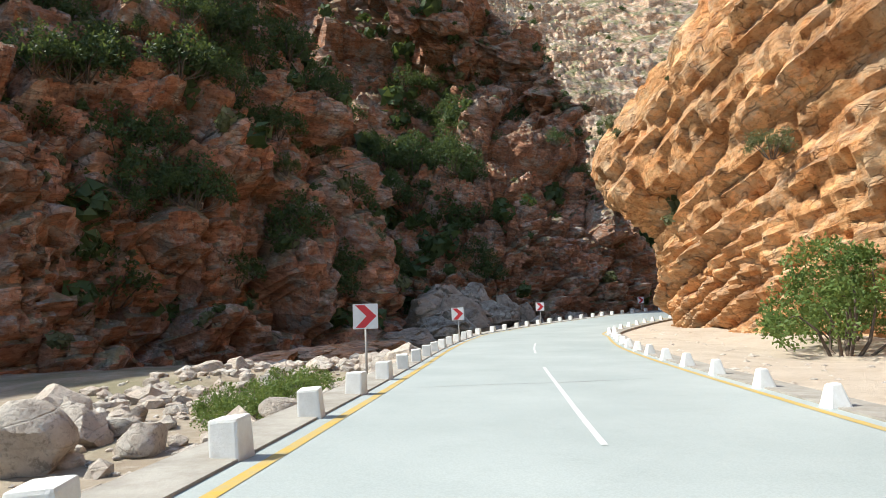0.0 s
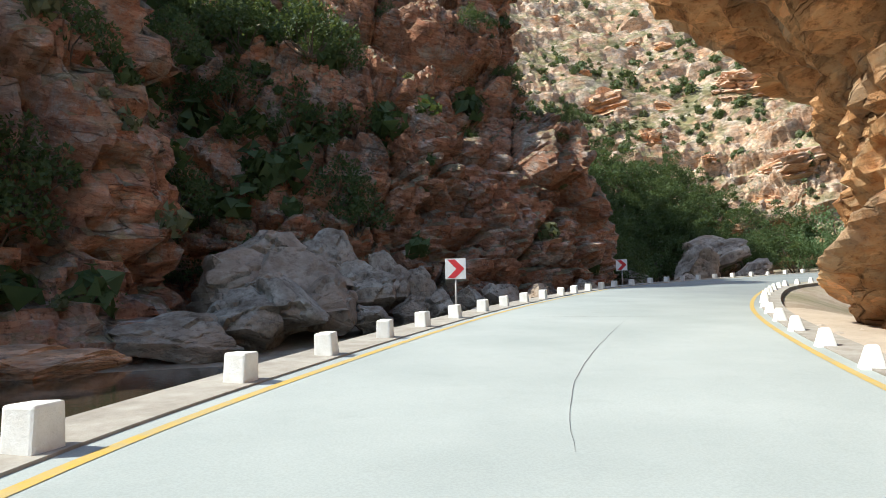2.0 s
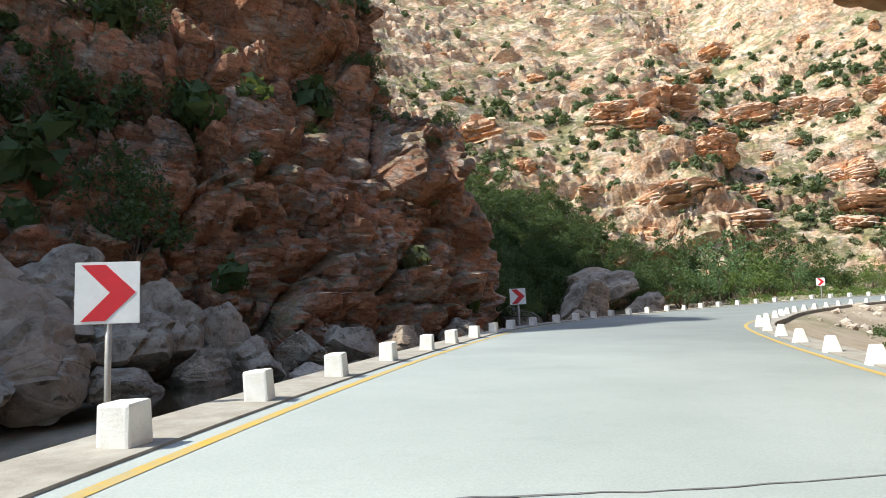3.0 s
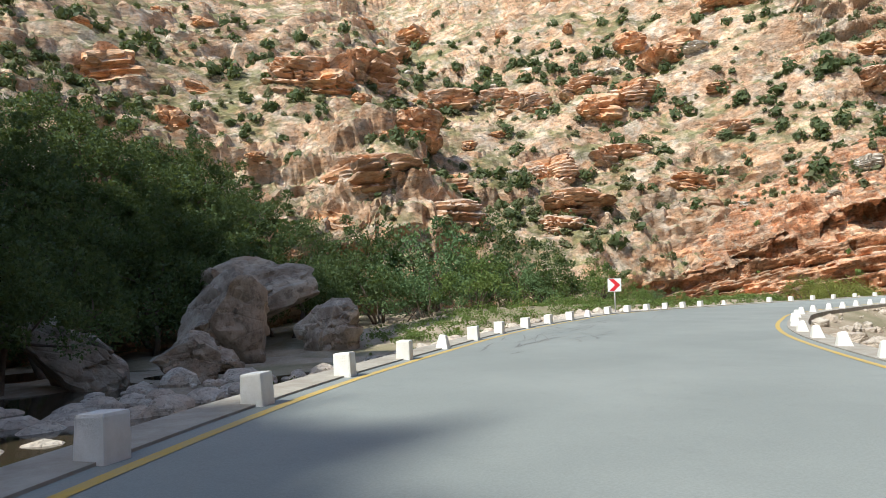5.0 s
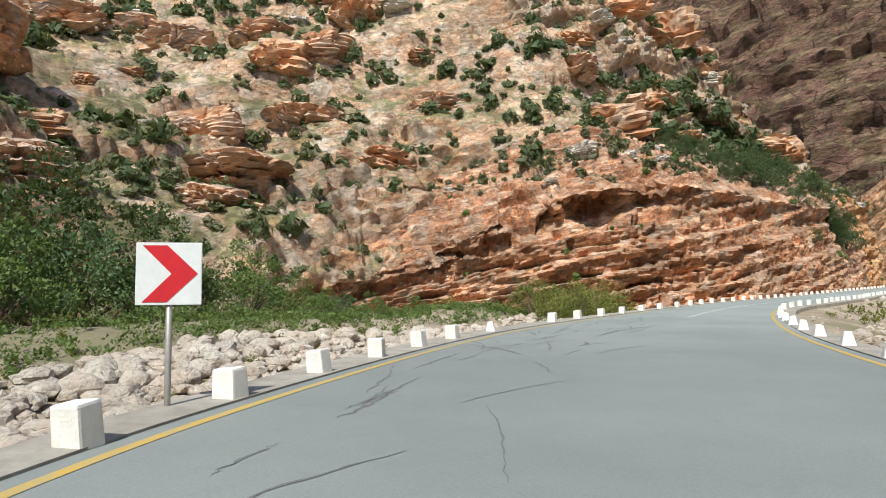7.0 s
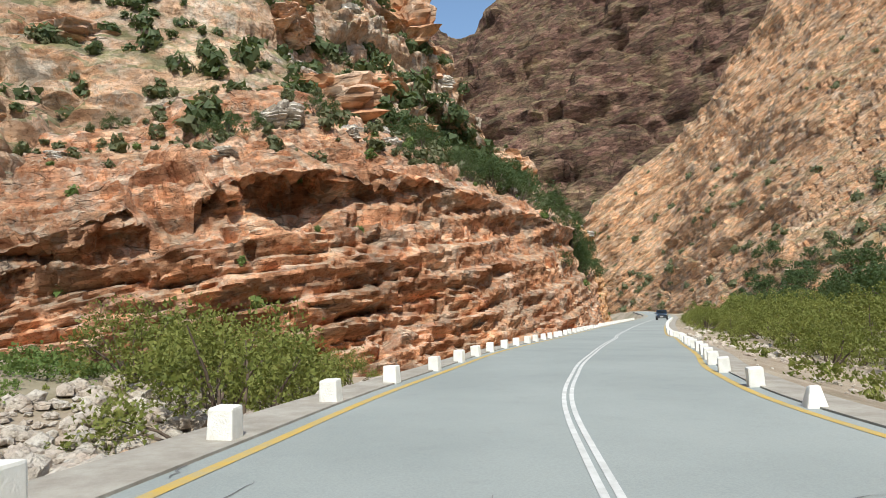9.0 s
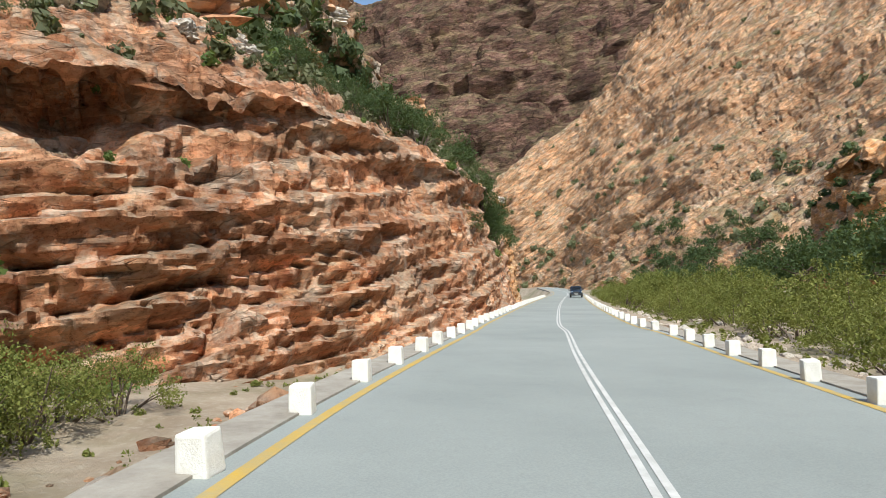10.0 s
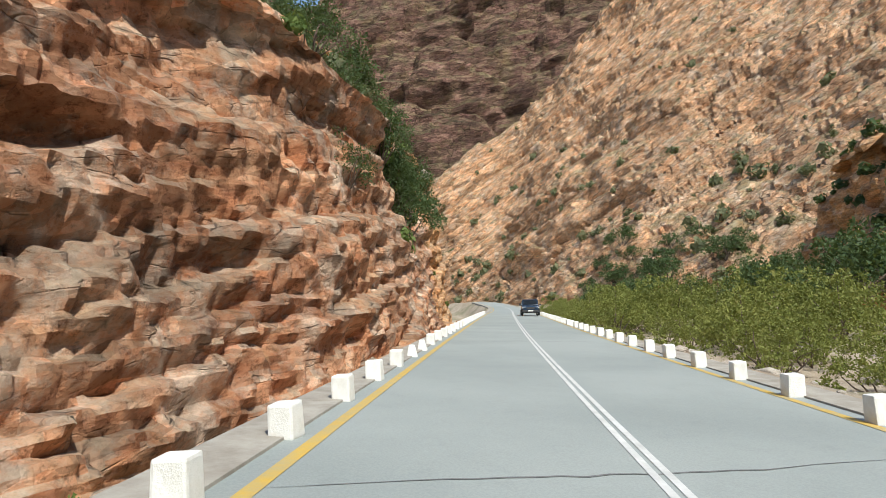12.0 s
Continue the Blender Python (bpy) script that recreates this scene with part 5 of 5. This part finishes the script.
def ground_tufts(name, count, box, sizes, leaf, material, label, seed):
    """Grass and low scrub on the valley floor beside the road."""
    r = np.random.default_rng(seed)
    forms = []
    for _ in range(6):
        c, rad = dome(r, 5, 0.5, 0.7, 0.0)
        q = leaf_quads(c, rad * 1.3, 14, 1.0, r)
        forms.append(np.stack([q[:, 0], q[:, 1], 0.3 * q[:, 2] + 0.7 * q[:, 3]], 1))
    out = []
    along, off = r.uniform(box[0], box[1], count), r.uniform(box[2], box[3], count)
    xy = on_road(along, np.copysign(half_width(along) + np.abs(off), off))[:, :2]
    for (x, y), z in zip(xy, floors_at(xy)):
        size = sizes[0] + (sizes[1] - sizes[0]) * r.uniform() ** 2
        f = forms[r.integers(6)]
        out.append(f[:, :1] * size + (f - f[:, :1]) * leaf * r.uniform(0.7, 1.3) + (x, y, z))
    return tagged(new(name, leaf_mesh(name, np.concatenate(out), material)), label, "grass", kind="stuff")


ground_tufts("bank_scrub", 900, (190, 262, -27, -15), (0.6, 2.2), 0.24, LEAF_GREEN, "low green scrub and grass on the river bank", 31)
ground_tufts("bank_scrub", 260, (186, 262, -24, -5), (0.25, 1.0), 0.16, LEAF_OLIVE, "dry yellow-green grass between the river stones", 32)
ground_tufts("verge_scrub", 520, (222, 335, 2.2, 22), (0.3, 1.3), 0.18, LEAF_OLIVE, "dry grass and scrub on the river side of the straight", 33)
ground_tufts("verge_scrub", 160, (225, 330, -8, -1.6), (0.2, 0.8), 0.14, LEAF_GREEN, "small green weeds at the foot of the ledge", 34)
ground_tufts("bank_scrub", 160, (150, 186, -14, -2.0), (0.3, 1.1), 0.16, LEAF_DARK, "dark weeds at the water's edge", 35)
ground_tufts("verge_scrub", 150, (146, 176, 4, 14), (0.5, 1.8), 0.18, LEAF_DARK, "dark green plants inside the bend", 36)


# ---- cracks and repairs in the road ----
def seal_line(points, wide):
    """A sealed crack: a crooked dark band on the road through (s, side) points."""
    c = spline(points, 8)
    r = np.random.default_rng(int(abs(points[0][0]) * 10))
    w = wide * (0.6 + 0.8 * r.uniform(size=len(c))) * np.sin(np.linspace(0.15, np.pi - 0.15, len(c)))
    d = np.gradient(c, axis=0)
    d /= np.linalg.norm(d, axis=1)[:, None]
    n = np.stack([-d[:, 1], d[:, 0]], 1)
    c = c + n * r.normal(size=len(c))[:, None] * wide * 0.5
    rows = np.stack([on_road((c + n * w[:, None] * k)[:, 0], (c + n * w[:, None] * k)[:, 1], 0.005) for k in (-0.5, 0.5)], 1)
    me = mesh_from("sealed_crack", rows.reshape(-1, 3), grid_faces(len(c), 2, False), CRACK)
    return tagged(new("sealed_crack", me), "dark sealed crack across the pale road", "road crack", kind="structure")


r = np.random.default_rng(91)
for s0 in (73.5, 101.5, 118.0, 214.0, 246.0, 252.5, 263.0, 281.0):
    seal_line([(s0, -3.0), (s0 + 0.5, -1.2), (s0 + 0.9, 0.4), (s0 + 1.6, 2.2)], 0.03)
for _ in range(110):
    s0, a = r.uniform(164, 216), -0.2 - 3.5 * r.uniform() ** 0.7
    ln, tilt = r.uniform(0.5, 3.4), r.normal() * 0.3
    seal_line([(s0, a), (s0 + ln * 0.5, a + tilt * ln * 0.4), (s0 + ln, a + tilt * ln + r.normal() * 0.1)], r.uniform(0.02, 0.06))
seal_line([(201, -1.2), (204, -0.9), (207, -0.3), (209.5, 0.2)], 0.04)
seal_line([(104, 0.1), (108, 0.0), (113, 0.15), (118, 0.3)], 0.012)


# ---- the dark van-like car on the straight ----
PAINT = plain("dark_blue_car_paint", (0.015, 0.03, 0.055), (0.02, 0.035, 0.06), 2.0, 0.25, 0.02, 0.002, Coat_Weight=0.6)
GLASS = plain("dark_car_glass", (0.02, 0.025, 0.03), (0.03, 0.035, 0.04), 2.0, 0.06, 0.0)
TYRE = plain("black_rubber", (0.02, 0.02, 0.02), (0.03, 0.03, 0.03), 12.0, 0.85)
RIM = plain("alloy_rim", (0.45, 0.45, 0.46), (0.38, 0.38, 0.39), 8.0, 0.35, 0.1, Metallic=0.9)
LAMP = plain("clear_headlamp", (0.75, 0.77, 0.8), (0.65, 0.67, 0.7), 8.0, 0.12, 0.0)
TRIM = plain("black_plastic", (0.025, 0.025, 0.027), (0.04, 0.04, 0.042), 9.0, 0.6)


def loft(name, sections, material, parent, bevel=0.05, label=""):
    """A closed body through rectangles (x, half width, low z, high z)."""
    bm = bmesh.new()
    rings = [[bm.verts.new((x, w * sx, z)) for sx, z in ((-1, lo), (1, lo), (1, hi), (-1, hi))] for x, w, lo, hi in sections]
    for p, q in zip(rings, rings[1:]):
        for j in range(4):
            bm.faces.new((p[j], p[(j + 1) % 4], q[(j + 1) % 4], q[j]))
    bm.faces.new(rings[0][::-1])
    bm.faces.new(rings[-1])
    bmesh.ops.recalc_face_normals(bm, faces=bm.faces[:])
    if bevel:
        bmesh.ops.bevel(bm, geom=bm.edges[:], offset=bevel, segments=3, affect="EDGES", profile=0.6)
    return part(name, bm, material, parent, label, True)


def box(name, centre, size, material, parent, label="", bevel=0.015):
    bm = bmesh.new()
    bmesh.ops.create_cube(bm, size=1.0, matrix=Matrix.Translation(centre) @ Matrix.Diagonal((*size, 1)))
    bmesh.ops.bevel(bm, geom=bm.edges[:], offset=min(bevel, min(size) * 0.3), segments=2, affect="EDGES")
    return part(name, bm, material, parent, label)


def suv():
    """A tall car, its nose towards -x."""
    car = new("car")
    body = loft("body", ((-2.2, 0.72, 0.45, 0.82), (-2.0, 0.86, 0.32, 0.98), (-1.0, 0.91, 0.28, 1.08), (0.9, 0.91, 0.28, 1.10), (2.0, 0.88, 0.32, 1.08), (2.2, 0.80, 0.45, 1.0)), PAINT, car)
    loft("cabin", ((-1.15, 0.84, 1.0, 1.08), (-0.45, 0.76, 1.0, 1.66), (0.6, 0.76, 1.0, 1.72), (1.7, 0.74, 1.0, 1.66), (2.1, 0.80, 1.0, 1.1)), PAINT, car, 0.06)
    bm = bmesh.new()
    bm.faces.new([bm.verts.new(v) for v in ((-1.13, -0.72, 1.12), (-1.13, 0.72, 1.12), (-0.56, 0.64, 1.60), (-0.56, -0.64, 1.60))])
    bmesh.ops.solidify(bm, geom=bm.faces[:], thickness=0.03)
    part("windscreen", bm, GLASS, car, "dark glass windscreen")
    for side in (-1, 1):
        for x0, x1 in ((-0.6, 0.35), (0.42, 1.5)):
            box("side_window", ((x0 + x1) / 2, side * 0.80, 1.36), (x1 - x0, 0.05, 0.42), GLASS, car)
        box("headlight", (-2.1, side * 0.62, 0.78), (0.16, 0.36, 0.16), LAMP, car, "clear headlamp")
        box("mirror", (-0.75, side * 1.0, 1.12), (0.16, 0.2, 0.14), TRIM, car)
        box("roof_rail", (0.6, side * 0.66, 1.76), (1.9, 0.04, 0.05), TRIM, car)
        for x in (-1.4, 1.4):
            bm = bmesh.new()
            turn = Matrix.Translation((x, side * 0.82, 0.36)) @ Euler((math.pi / 2, 0, 0)).to_matrix().to_4x4()
            bmesh.ops.create_cone(bm, cap_ends=True, segments=28, radius1=0.36, radius2=0.36, depth=0.24, matrix=turn)
            bmesh.ops.bevel(bm, geom=[e for e in bm.edges if len(e.link_faces) == 2 and e.calc_face_angle(0) > 1], offset=0.05, segments=3, affect="EDGES")
            wheel = part("wheel", bm, TYRE, car, "", True)
            bm = bmesh.new()
            bmesh.ops.create_cone(bm, cap_ends=True, segments=24, radius1=0.23, radius2=0.2, depth=0.26, matrix=turn)
            part("rim", bm, RIM, wheel)
    box("grille", (-2.19, 0, 0.72), (0.08, 0.8, 0.2), TRIM, car)
    box("bumper", (-2.16, 0, 0.45), (0.18, 1.6, 0.2), TRIM, car)
    box("number_plate", (-2.265, 0, 0.46), (0.02, 0.5, 0.11), GUARD, car, "pale number plate")
    return tagged(car, "dark blue sport utility car with roof rails on the road", "car")


car = suv()
car.matrix_basis = pose(*on_road(328.0, 1.65), 0, 2, heading(328.0))
